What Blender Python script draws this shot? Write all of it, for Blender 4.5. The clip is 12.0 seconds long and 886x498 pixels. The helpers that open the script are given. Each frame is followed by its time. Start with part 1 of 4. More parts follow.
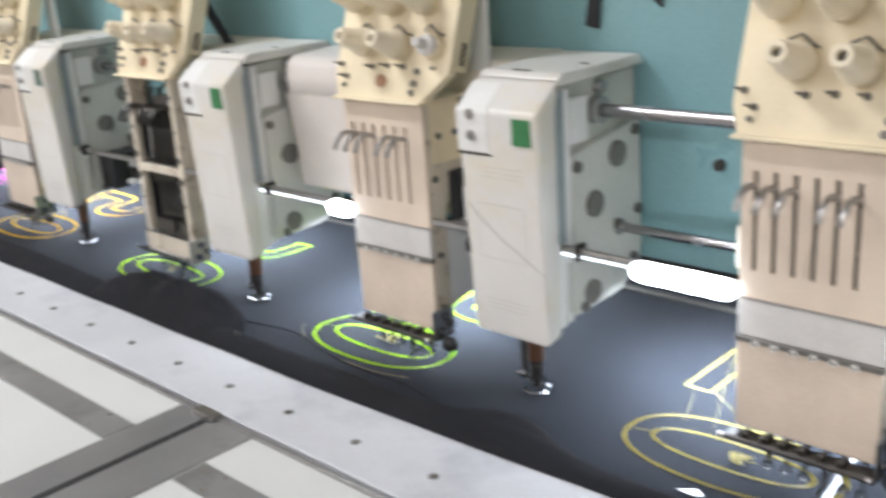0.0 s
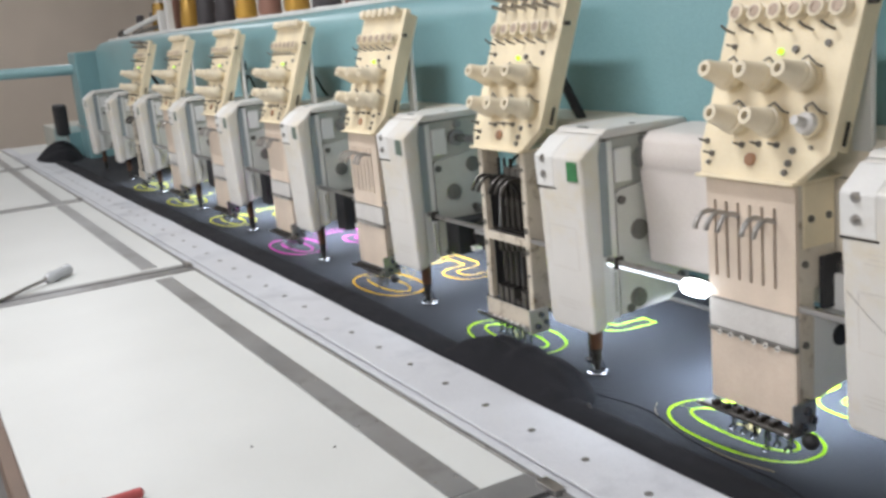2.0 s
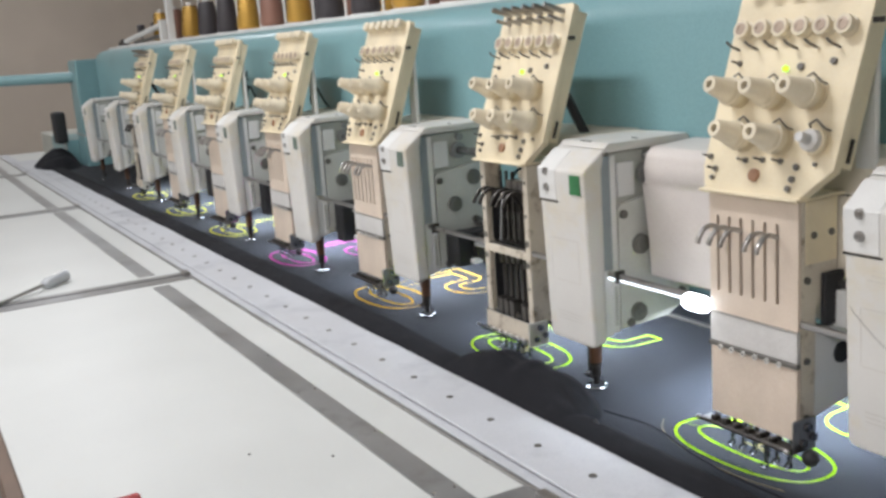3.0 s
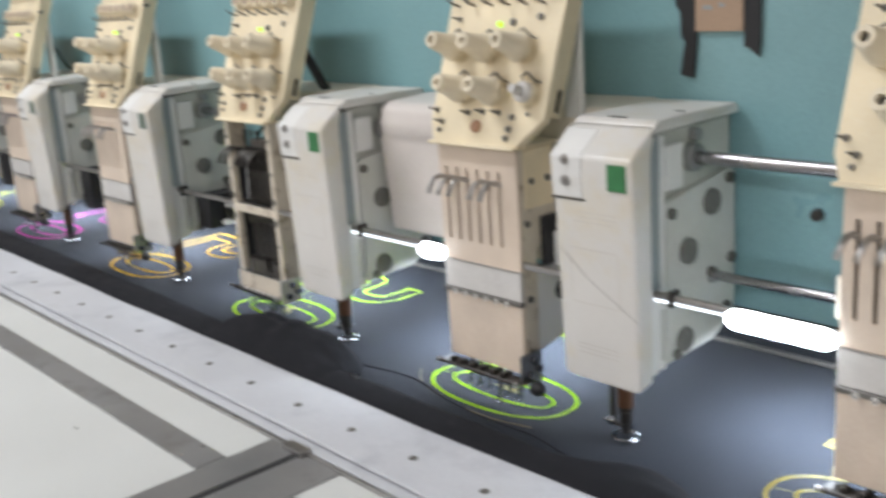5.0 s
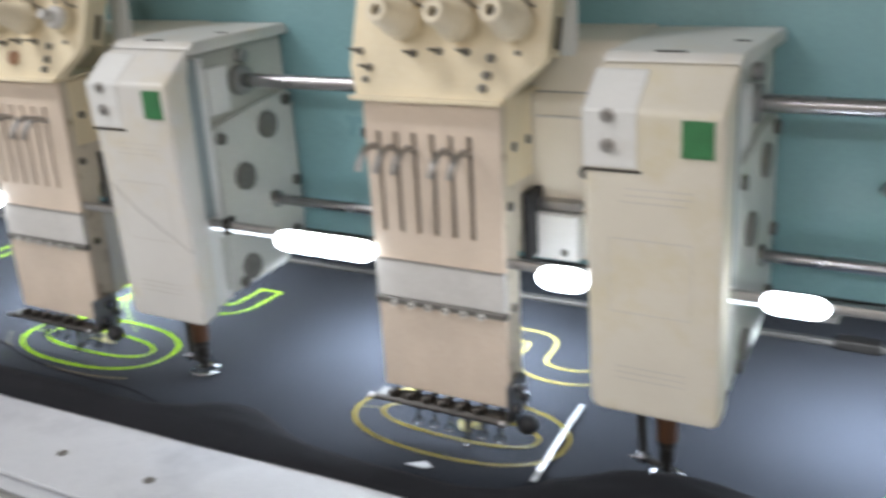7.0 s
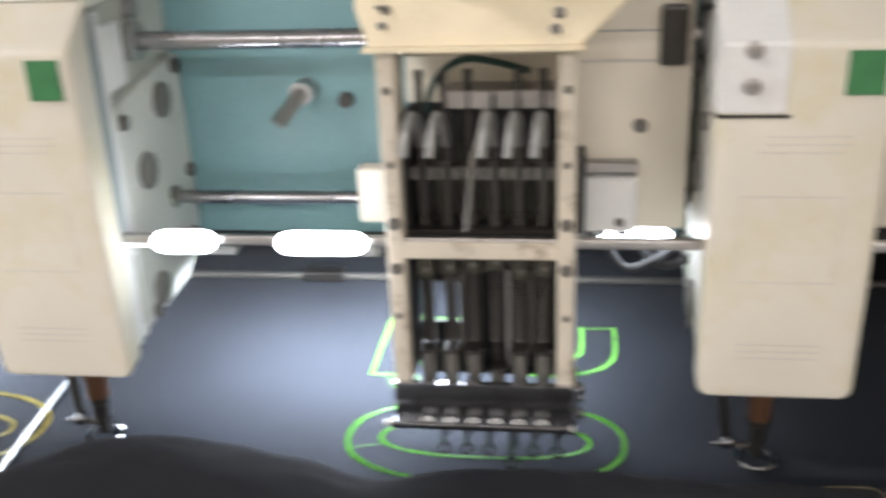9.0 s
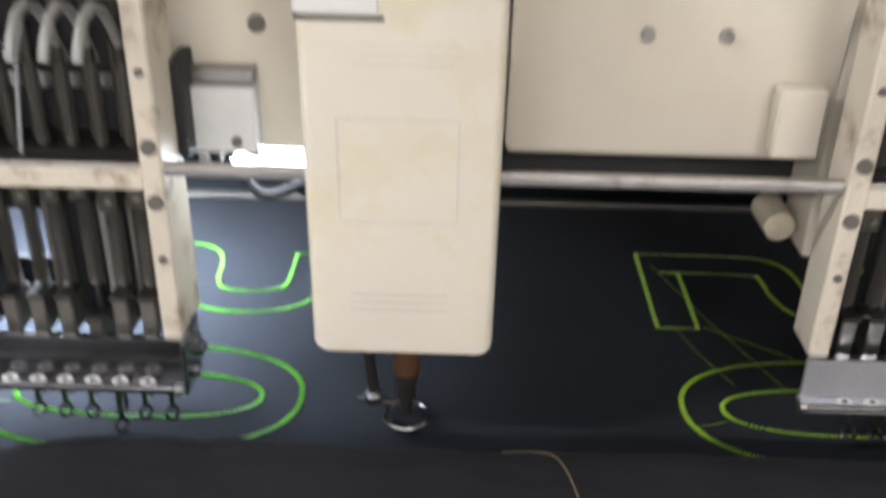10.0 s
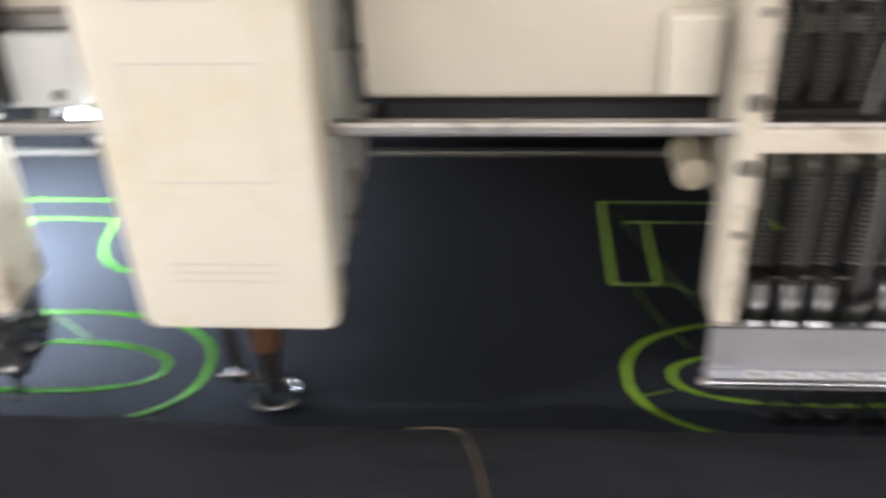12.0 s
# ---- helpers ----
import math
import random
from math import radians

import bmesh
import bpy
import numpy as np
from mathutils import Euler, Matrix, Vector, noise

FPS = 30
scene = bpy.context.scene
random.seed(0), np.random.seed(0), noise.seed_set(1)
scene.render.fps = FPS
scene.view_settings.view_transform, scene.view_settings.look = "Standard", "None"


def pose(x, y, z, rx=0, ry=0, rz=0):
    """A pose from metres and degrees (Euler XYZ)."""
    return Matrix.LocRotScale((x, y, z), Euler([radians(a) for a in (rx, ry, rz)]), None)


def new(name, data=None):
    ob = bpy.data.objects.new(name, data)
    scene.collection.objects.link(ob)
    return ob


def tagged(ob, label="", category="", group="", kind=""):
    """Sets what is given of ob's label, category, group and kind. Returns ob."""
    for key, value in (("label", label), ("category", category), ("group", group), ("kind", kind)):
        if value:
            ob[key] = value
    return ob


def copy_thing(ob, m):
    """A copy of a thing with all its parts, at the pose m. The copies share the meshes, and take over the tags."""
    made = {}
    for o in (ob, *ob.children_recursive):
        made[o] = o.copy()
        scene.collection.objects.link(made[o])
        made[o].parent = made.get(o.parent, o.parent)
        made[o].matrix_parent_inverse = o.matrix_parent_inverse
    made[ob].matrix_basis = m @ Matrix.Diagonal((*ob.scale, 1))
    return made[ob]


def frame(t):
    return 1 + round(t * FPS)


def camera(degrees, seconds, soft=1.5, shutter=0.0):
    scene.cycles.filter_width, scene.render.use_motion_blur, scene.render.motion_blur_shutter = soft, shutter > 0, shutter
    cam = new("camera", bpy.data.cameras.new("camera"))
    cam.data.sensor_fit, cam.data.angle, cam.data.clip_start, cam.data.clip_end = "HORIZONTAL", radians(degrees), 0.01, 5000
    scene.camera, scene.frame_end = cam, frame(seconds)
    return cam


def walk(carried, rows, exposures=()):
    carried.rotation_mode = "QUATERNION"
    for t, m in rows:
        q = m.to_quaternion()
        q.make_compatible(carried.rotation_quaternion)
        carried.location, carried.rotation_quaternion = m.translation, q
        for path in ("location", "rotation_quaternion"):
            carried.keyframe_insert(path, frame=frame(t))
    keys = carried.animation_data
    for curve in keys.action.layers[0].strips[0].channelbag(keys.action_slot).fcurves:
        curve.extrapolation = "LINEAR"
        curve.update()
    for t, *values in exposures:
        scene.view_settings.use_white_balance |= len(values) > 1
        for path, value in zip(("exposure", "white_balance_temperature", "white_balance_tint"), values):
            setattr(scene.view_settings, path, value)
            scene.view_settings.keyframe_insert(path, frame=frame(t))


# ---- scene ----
def view(x, y, z, yaw, pitch, roll):
    """A camera pose from its place and its turn to the left, upwards and about its axis."""
    return pose(x, y, z, 90 + pitch, 0, yaw) @ pose(0, 0, 0, 0, 0, roll)


cam = camera(48.02, 12.0, soft=3.0, shutter=0.7)
walk(cam, [
    (0.0, view(0.7370, -0.6761, 0.4452, 44.49, -18.23, -4.15)),
    (0.5, view(0.7195, -0.6988, 0.4408, 49.65, -16.27, -4.08)),
    (1.0, view(0.7105, -0.7114, 0.4518, 54.70, -14.87, -4.46)),
    (1.5, view(0.7019, -0.7100, 0.4505, 58.87, -13.93, -4.92)),
    (2.0, view(0.6936, -0.7135, 0.4520, 61.78, -12.77, -5.25)),
    (2.5, view(0.6885, -0.7243, 0.4493, 61.86, -12.15, -4.32)),
    (4.5, view(0.7219, -0.7074, 0.4449, 54.33, -13.65, -4.40)),
    (5.0, view(0.7343, -0.6962, 0.4412, 48.78, -14.97, -3.94)),
    (5.5, view(0.7445, -0.6810, 0.4339, 44.50, -16.09, -3.74)),
    (6.0, view(0.7613, -0.6700, 0.4278, 39.95, -16.97, -3.27)),
    (6.5, view(0.7860, -0.6393, 0.4177, 35.92, -17.82, -3.33)),
    (7.0, view(0.8178, -0.6111, 0.4144, 30.68, -19.36, -3.49)),
    (8.8, view(0.9370, -0.5612, 0.3881, 10.64, -22.02, -2.40)),
    (9.0, view(0.9562, -0.5601, 0.3883, 7.98, -22.40, -2.36)),
    (9.3, view(1.0138, -0.5401, 0.3814, 6.23, -22.69, -2.43)),
    (9.5, view(1.0446, -0.5132, 0.3827, 3.48, -24.15, -1.49)),
    (9.8, view(1.0967, -0.4614, 0.3822, 1.78, -27.48, -0.37)),
    (10.0, view(1.1012, -0.4415, 0.3630, 0.61, -28.84, 1.29)),
    (10.2, view(1.1154, -0.4178, 0.3470, 4.38, -30.36, 0.60)),
    (10.5, view(1.1024, -0.4020, 0.3421, 9.31, -32.28, -0.38)),
    (11.0, view(1.1138, -0.3850, 0.3400, 13.73, -32.96, -1.58)),
    (11.5, view(1.1482, -0.3857, 0.3335, 13.67, -31.25, -2.99)),
    (11.8, view(1.1702, -0.3757, 0.3422, 8.91, -32.65, -2.33)),
    (12.0, view(1.2006, -0.3809, 0.3369, 4.80, -31.75, -2.06)),
], exposures=[(0.0, 0.15, 6350, 11), (2.5, 0.0, 6350, 11), (7.0, -0.09, 6350, 10), (9.0, 0.37, 6600, 12), (9.6, 0.55, 6500, 12), (10.5, 0.64, 6350, 12), (12.0, 0.86, 6450, 12)])

# ---- world and light ----
world = bpy.data.worlds.new("room_dim")
scene.world = world
world.use_nodes = True
world.node_tree.nodes["Background"].inputs[0].default_value = (0.85, 0.92, 1.0, 1)
world.node_tree.nodes["Background"].inputs[1].default_value = 0.12


def ceiling_lamp(x, y, z, sx, sy, watts):
    """The light of a tube under the ceiling."""
    data = bpy.data.lights.new("tube_light", "AREA")
    data.shape, data.size, data.size_y = "RECTANGLE", sx, sy
    data.energy, data.color = watts, (0.985, 0.985, 1.0)
    ob = new("tube_light", data)
    ob.matrix_basis = pose(x, y, z)
    return ob


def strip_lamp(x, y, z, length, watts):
    """An unseen wide area light under the beam, standing in for a lamp strip's light on the cloth."""
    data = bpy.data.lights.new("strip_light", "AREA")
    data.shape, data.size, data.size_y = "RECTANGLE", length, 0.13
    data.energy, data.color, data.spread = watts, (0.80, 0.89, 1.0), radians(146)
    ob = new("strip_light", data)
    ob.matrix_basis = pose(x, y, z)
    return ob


ROOF = 2.05
FLOOR = -0.86
LAMPS = ((-5.4, 0.1, 1.2, 18), (-3.6, -1.3, 1.2, 15), (-0.95, -0.9, 0.9, 36), (-2.6, -3.5, 1.2, 36), (-0.1, -3.6, 1.2, 42), (2.3, -3.6, 1.2, 66))
for lx, ly, long, watts in LAMPS:
    ceiling_lamp(lx, ly, ROOF - 0.075, long, 0.12, watts)


# ---- materials ----
def material(name, color, rough=0.5, metal=0.0, mottle=0.12, scale=14.0, grain=0.15, grain_scale=420.0, bump=0.15,
             dirt=None, dirt_scale=5.0, dirt_from=0.52, dirt_to=0.72, sheen=0.0, coat=0.0, island=0.0):
    """A painted, moulded or metal surface with broad mottling, fine grain, soft relief and, if given, patchy dirt."""
    m = bpy.data.materials.new(name)
    m.use_nodes = True
    nodes, links = m.node_tree.nodes, m.node_tree.links
    b = nodes["Principled BSDF"]
    b.inputs["Roughness"].default_value = rough
    b.inputs["Metallic"].default_value = metal
    b.inputs["Sheen Weight"].default_value = sheen
    b.inputs["Sheen Roughness"].default_value = 0.4
    b.inputs["Coat Weight"].default_value = coat
    b.inputs["Coat Roughness"].default_value = 0.15
    place = nodes.new("ShaderNodeTexCoord")
    broad = nodes.new("ShaderNodeTexNoise")
    broad.inputs["Scale"].default_value, broad.inputs["Detail"].default_value = scale, 5
    fine = nodes.new("ShaderNodeTexNoise")
    fine.inputs["Scale"].default_value, fine.inputs["Detail"].default_value = grain_scale, 2
    for n in (broad, fine):
        links.new(place.outputs["Object"], n.inputs["Vector"])
    low = [c * (1 - mottle) for c in color] + [1]
    high = [min(1, c * (1 + mottle)) for c in color] + [1]
    ramp = nodes.new("ShaderNodeValToRGB")
    ramp.color_ramp.elements[0].position, ramp.color_ramp.elements[1].position = 0.3, 0.7
    ramp.color_ramp.elements[0].color, ramp.color_ramp.elements[1].color = low, high
    links.new(broad.outputs["Fac"], ramp.inputs["Fac"])
    out = ramp.outputs["Color"]
    grit = nodes.new("ShaderNodeMix")
    grit.data_type, grit.blend_type = "RGBA", "OVERLAY"
    grit.inputs["Factor"].default_value = grain
    links.new(out, grit.inputs["A"])
    links.new(fine.outputs["Fac"], grit.inputs["B"])
    out = grit.outputs["Result"]
    if dirt:
        patch = nodes.new("ShaderNodeTexNoise")
        patch.inputs["Scale"].default_value, patch.inputs["Detail"].default_value = dirt_scale, 8
        patch.inputs["Roughness"].default_value = 0.65
        links.new(place.outputs["Object"], patch.inputs["Vector"])
        edge = nodes.new("ShaderNodeMapRange")
        edge.inputs["From Min"].default_value, edge.inputs["From Max"].default_value = dirt_from, dirt_to
        links.new(patch.outputs["Fac"], edge.inputs["Value"])
        soil = nodes.new("ShaderNodeMix")
        soil.data_type = "RGBA"
        soil.inputs["B"].default_value = (*dirt, 1)
        links.new(edge.outputs["Result"], soil.inputs["Factor"])
        links.new(out, soil.inputs["A"])
        out = soil.outputs["Result"]
    if island:
        info = nodes.new("ShaderNodeObjectInfo")
        shade = nodes.new("ShaderNodeHueSaturation")
        span = nodes.new("ShaderNodeMapRange")
        span.inputs["To Min"].default_value, span.inputs["To Max"].default_value = 1 - island, 1 + island
        links.new(info.outputs["Random"], span.inputs["Value"])
        links.new(span.outputs["Result"], shade.inputs["Value"])
        links.new(out, shade.inputs["Color"])
        out = shade.outputs["Color"]
    links.new(out, b.inputs["Base Color"])
    uneven = nodes.new("ShaderNodeMapRange")
    uneven.inputs["To Min"].default_value = max(0.02, rough - 0.1)
    uneven.inputs["To Max"].default_value = min(1, rough + 0.1)
    links.new(broad.outputs["Fac"], uneven.inputs["Value"])
    links.new(uneven.outputs["Result"], b.inputs["Roughness"])
    if bump:
        relief = nodes.new("ShaderNodeBump")
        relief.inputs["Strength"].default_value, relief.inputs["Distance"].default_value = bump, 0.0006
        links.new(fine.outputs["Fac"], relief.inputs["Height"])
        links.new(relief.outputs["Normal"], b.inputs["Normal"])
    return m


def glow(name, color, strength):
    m = bpy.data.materials.new(name)
    m.use_nodes = True
    nodes, links = m.node_tree.nodes, m.node_tree.links
    e = nodes.new("ShaderNodeEmission")
    e.inputs[0].default_value, e.inputs[1].default_value = (*color, 1), strength
    links.new(e.outputs[0], nodes["Material Output"].inputs["Surface"])
    return m


def thread_material(name, color, rough=0.45):
    """Satin stitch: shiny yarn lying side by side, seen as fine ribs."""
    m = material(name, color, rough, 0.0, 0.1, 60, 0.1, 900, 0.0, sheen=0.3)
    nodes, links = m.node_tree.nodes, m.node_tree.links
    wave = nodes.new("ShaderNodeTexNoise")
    wave.inputs["Scale"].default_value, wave.inputs["Detail"].default_value = 1400, 1
    place = nodes["Texture Coordinate"]
    links.new(place.outputs["Object"], wave.inputs["Vector"])
    relief = nodes.new("ShaderNodeBump")
    relief.inputs["Strength"].default_value, relief.inputs["Distance"].default_value = 0.5, 0.0005
    links.new(wave.outputs["Fac"], relief.inputs["Height"])
    links.new(relief.outputs["Normal"], nodes["Principled BSDF"].inputs["Normal"])
    return m


def cloth_material(name, color, sheen):
    """Knitted jersey: tiny loops with lint and soft shading."""
    m = material(name, color, 0.85, 0.0, 0.14, 9, 0.3, 1500, 0.0, dirt=[c * 1.4 + 0.002 for c in color], dirt_scale=30,
                 dirt_from=0.6, dirt_to=0.8, sheen=sheen)
    nodes, links = m.node_tree.nodes, m.node_tree.links
    nodes["Principled BSDF"].inputs["Specular IOR Level"].default_value = 0.06
    place = nodes["Texture Coordinate"]
    knit = nodes.new("ShaderNodeTexNoise")
    knit.inputs["Scale"].default_value, knit.inputs["Detail"].default_value = 900, 3
    links.new(place.outputs["Object"], knit.inputs["Vector"])
    relief = nodes.new("ShaderNodeBump")
    relief.inputs["Strength"].default_value, relief.inputs["Distance"].default_value = 0.6, 0.0008
    links.new(knit.outputs["Fac"], relief.inputs["Height"])
    links.new(relief.outputs["Normal"], nodes["Principled BSDF"].inputs["Normal"])
    return m


BOARD = material("cream_plastic", (0.79, 0.69, 0.49), 0.42, dirt=(0.42, 0.31, 0.17), dirt_scale=9, dirt_from=0.6, dirt_to=0.85)
KNOB = material("ivory_plastic", (0.75, 0.67, 0.51), 0.35, dirt=(0.5, 0.41, 0.28), dirt_scale=40, dirt_from=0.64, dirt_to=0.85)
PEACH = material("pinkish_enamel", (0.67, 0.565, 0.46), 0.38, dirt=(0.45, 0.33, 0.23), dirt_scale=14, dirt_from=0.62, dirt_to=0.9)
CASE = material("worn_cream_enamel", (0.62, 0.56, 0.46), 0.42, dirt=(0.20, 0.14, 0.08), dirt_scale=36, dirt_from=0.53, dirt_to=0.70)
GREY = material("pale_grey_enamel", (0.67, 0.655, 0.62), 0.38, mottle=0.04, grain=0.06, bump=0.04, dirt=(0.64, 0.56, 0.39), dirt_scale=10, dirt_from=0.50, dirt_to=0.76)
YELLOWED = material("yellowed_enamel", (0.70, 0.655, 0.555), 0.40, mottle=0.04, grain=0.06, bump=0.04, dirt=(0.65, 0.575, 0.37), dirt_scale=13, dirt_from=0.50, dirt_to=0.72)
PALE = material("white_enamel", (0.74, 0.74, 0.72), 0.36, mottle=0.05, dirt=(0.55, 0.50, 0.42), dirt_scale=9, dirt_from=0.58, dirt_to=0.85)
BEIGE = material("beige_enamel", (0.75, 0.69, 0.58), 0.42, mottle=0.05, grain=0.06, bump=0.04, dirt=(0.5, 0.42, 0.3), dirt_scale=7, dirt_from=0.55, dirt_to=0.85)
ROSY = material("rosy_white_enamel", (0.66, 0.61, 0.57), 0.42, mottle=0.06, dirt=(0.5, 0.43, 0.36), dirt_scale=8, dirt_from=0.55, dirt_to=0.85)
GREENISH = material("greenish_grey_enamel", (0.475, 0.485, 0.44), 0.45, dirt=(0.3, 0.3, 0.26), dirt_scale=16, dirt_from=0.58, dirt_to=0.85)
PANEL = material("greyish_white_enamel", (0.58, 0.585, 0.545), 0.4, mottle=0.06, dirt=(0.45, 0.44, 0.38), dirt_scale=12, dirt_from=0.55, dirt_to=0.85)
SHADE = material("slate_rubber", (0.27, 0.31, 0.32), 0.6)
TEAL = material("turquoise_paint", (0.20, 0.36, 0.38), 0.32, mottle=0.07, scale=4, dirt=(0.16, 0.285, 0.305), dirt_scale=3, dirt_from=0.5, dirt_to=0.8)
STEEL = material("worn_steel", (0.42, 0.41, 0.40), 0.32, 1.0, dirt=(0.16, 0.14, 0.12), dirt_scale=60, dirt_from=0.55, dirt_to=0.8)
BARE = material("brushed_bare_steel", (0.55, 0.55, 0.58), 0.42, 0.7, mottle=0.08)
SHAFT = material("ground_steel_shaft", (0.36, 0.355, 0.36), 0.27, 1.0, mottle=0.05)
CHROME = material("bright_steel", (0.52, 0.52, 0.53), 0.18, 1.0, mottle=0.05)
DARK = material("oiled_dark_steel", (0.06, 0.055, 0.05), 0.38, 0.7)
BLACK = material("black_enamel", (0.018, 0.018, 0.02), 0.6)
CAP = material("grey_oil_cap", (0.16, 0.155, 0.14), 0.45, mottle=0.2, scale=90)
BOLT = material("dull_bolt", (0.165, 0.155, 0.14), 0.5, 0.6)
GREASE = material("greasy_dark_steel", (0.050, 0.046, 0.036), 0.5, 0.3, mottle=0.4, scale=60, dirt=(0.055, 0.060, 0.035), dirt_scale=45, dirt_from=0.45, dirt_to=0.7)
BRASS = material("copper_brass", (0.42, 0.24, 0.15), 0.45, 0.4)
GUN = material("polished_gunmetal", (0.20, 0.20, 0.21), 0.2, 0.9, dirt=(0.08, 0.07, 0.06), dirt_scale=50)
HUB = material("grey_cast_hub", (0.30, 0.30, 0.29), 0.45, 0.4)
BROWN = material("brown_varnished_tube", (0.13, 0.066, 0.038), 0.35, 0.3)
GREEN = material("green_sticker", (0.035, 0.17, 0.06), 0.5, mottle=0.2, scale=60)
TAN = material("tan_metal", (0.46, 0.36, 0.28), 0.4, 0.3)
FADED = material("faded_sticker", (0.11, 0.15, 0.12), 0.6, mottle=0.2, scale=60)
INK = material("grey_ink", (0.58, 0.55, 0.50), 0.6)
BUTTON = material("white_button", (0.78, 0.76, 0.72), 0.35)
PLASTIC = material("grey_clear_strip", (0.60, 0.585, 0.56), 0.2, coat=0.5)
BAND = material("steel_tape", (0.33, 0.33, 0.33), 0.36, 0.55, mottle=0.16, scale=8, dirt=(0.18, 0.17, 0.15), dirt_scale=7)
TABLE = material("pale_laminate", (0.63, 0.64, 0.62), 0.42, mottle=0.035, scale=6, grain=0.05, bump=0.03, dirt=(0.60, 0.59, 0.55), dirt_scale=11, dirt_from=0.62, dirt_to=0.95)
EDGE = material("wooden_table_edge", (0.16, 0.11, 0.08), 0.5)
PLATE = material("grey_painted_aluminium", (0.56, 0.57, 0.595), 0.48, mottle=0.06, scale=10, dirt=(0.36, 0.37, 0.40), dirt_scale=5)
CLOTH = cloth_material("charcoal_jersey", (0.0150, 0.0174, 0.0230), 0.12)
SEAM = cloth_material("black_jersey", (0.0185, 0.0188, 0.0215), 0.03)
WALL = material("beige_plaster", (0.62, 0.55, 0.47), 0.9, mottle=0.06, scale=2)
CEIL = material("white_ceiling", (0.75, 0.74, 0.72), 0.9)
STONE = material("grey_floor_paint", (0.22, 0.21, 0.20), 0.6)
GOLD = material("gold_thread_cone", (0.55, 0.33, 0.07), 0.3, 0.5, grain=0.4, grain_scale=900, bump=0.5, island=0.25)
DUSK = material("dark_thread_cone", (0.05, 0.045, 0.05), 0.5, grain=0.4, grain_scale=900, bump=0.5)
ROSE = material("copper_thread_cone", (0.30, 0.16, 0.12), 0.4, 0.2, grain=0.4, grain_scale=900, bump=0.5)
CABLE = material("dark_green_cable", (0.015, 0.05, 0.045), 0.45)
CARD = material("brown_card", (0.38, 0.27, 0.19), 0.8)
RED = material("red_plastic", (0.45, 0.10, 0.10), 0.25)
CLEAR = material("milky_plastic", (0.46, 0.48, 0.50), 0.2, coat=0.6)
LED = glow("led_strip", (0.84, 0.92, 1.0), 20.0)
LINE = glow("led_line", (0.84, 0.92, 1.0), 4.0)
TWINE = material("dull_straw_thread", (0.26, 0.20, 0.11), 0.6)
PILOT = glow("pilot_lamp", (0.55, 1.0, 0.05), 1.6)
LIME = thread_material("fluorescent_lime_thread", (0.55, 0.85, 0.03))
LEAF = thread_material("fluorescent_green_thread", (0.13, 0.42, 0.045))
STRAW = thread_material("straw_gold_thread", (0.44, 0.37, 0.11))
AMBER = thread_material("amber_yellow_thread", (0.80, 0.50, 0.03))
LEMON = thread_material("lemon_yellow_thread", (0.75, 0.72, 0.05))
OLIVE = thread_material("olive_green_thread", (0.25, 0.44, 0.02))
PINK = thread_material("magenta_thread", (0.75, 0.08, 0.50))


# ---- mesh helpers ----
def part(name, bm, mat, parent=None, label="", smooth=False):
    """Links a bmesh as one mesh object, under a thing or a part if one is given."""
    bmesh.ops.recalc_face_normals(bm, faces=bm.faces)
    me = bpy.data.meshes.new(name)
    bm.to_mesh(me)
    bm.free()
    me.materials.append(mat)
    if smooth:
        me.shade_smooth()
        me.set_sharp_from_angle(angle=radians(38))
    ob = new(name, me)
    if parent:
        ob.parent = parent
    if label:
        tagged(ob, label)
    return ob


def again(ob, m, parent):
    """One more piece with the same mesh."""
    o = new(ob.name.split(".")[0], ob.data)
    o.parent, o.matrix_basis = parent, m
    return o


def box(bm, x0, x1, y0, y1, z0, z1, bevel=0.0, steps=2):
    v = [bm.verts.new((x, y, z)) for x in (x0, x1) for y in (y0, y1) for z in (z0, z1)]
    faces = [bm.faces.new([v[i] for i in q]) for q in ((0, 1, 3, 2), (4, 6, 7, 5), (0, 4, 5, 1), (2, 3, 7, 6), (0, 2, 6, 4), (1, 5, 7, 3))]
    if bevel:
        edges = list({e for f in faces for e in f.edges})
        bmesh.ops.bevel(bm, geom=edges, offset=bevel, segments=steps, affect="EDGES", profile=0.6)
    return bm


def prism(bm, profile, x0, x1, bevel=0.0, steps=2):
    """A solid with the given outline in y and z, from x0 to x1."""
    a = [bm.verts.new((x0, y, z)) for y, z in profile]
    b = [bm.verts.new((x1, y, z)) for y, z in profile]
    faces = [bm.faces.new(a), bm.faces.new(b[::-1])]
    for i in range(len(a)):
        j = (i + 1) % len(a)
        faces.append(bm.faces.new((a[i], b[i], b[j], a[j])))
    if bevel:
        edges = list({e for f in faces for e in f.edges})
        bmesh.ops.bevel(bm, geom=edges, offset=bevel, segments=steps, affect="EDGES", profile=0.6)
    return bm


def slab(bm, outline, z0, z1, m=None):
    """A plate with the given outline in two axes and a thickness along the third, laid by the matrix m."""
    m = m or Matrix()
    a = [bm.verts.new(m @ Vector((x, y, z0))) for x, y in outline]
    b = [bm.verts.new(m @ Vector((x, y, z1))) for x, y in outline]
    bm.faces.new(a), bm.faces.new(b[::-1])
    for i in range(len(a)):
        j = (i + 1) % len(a)
        bm.faces.new((a[i], b[i], b[j], a[j]))
    return bm


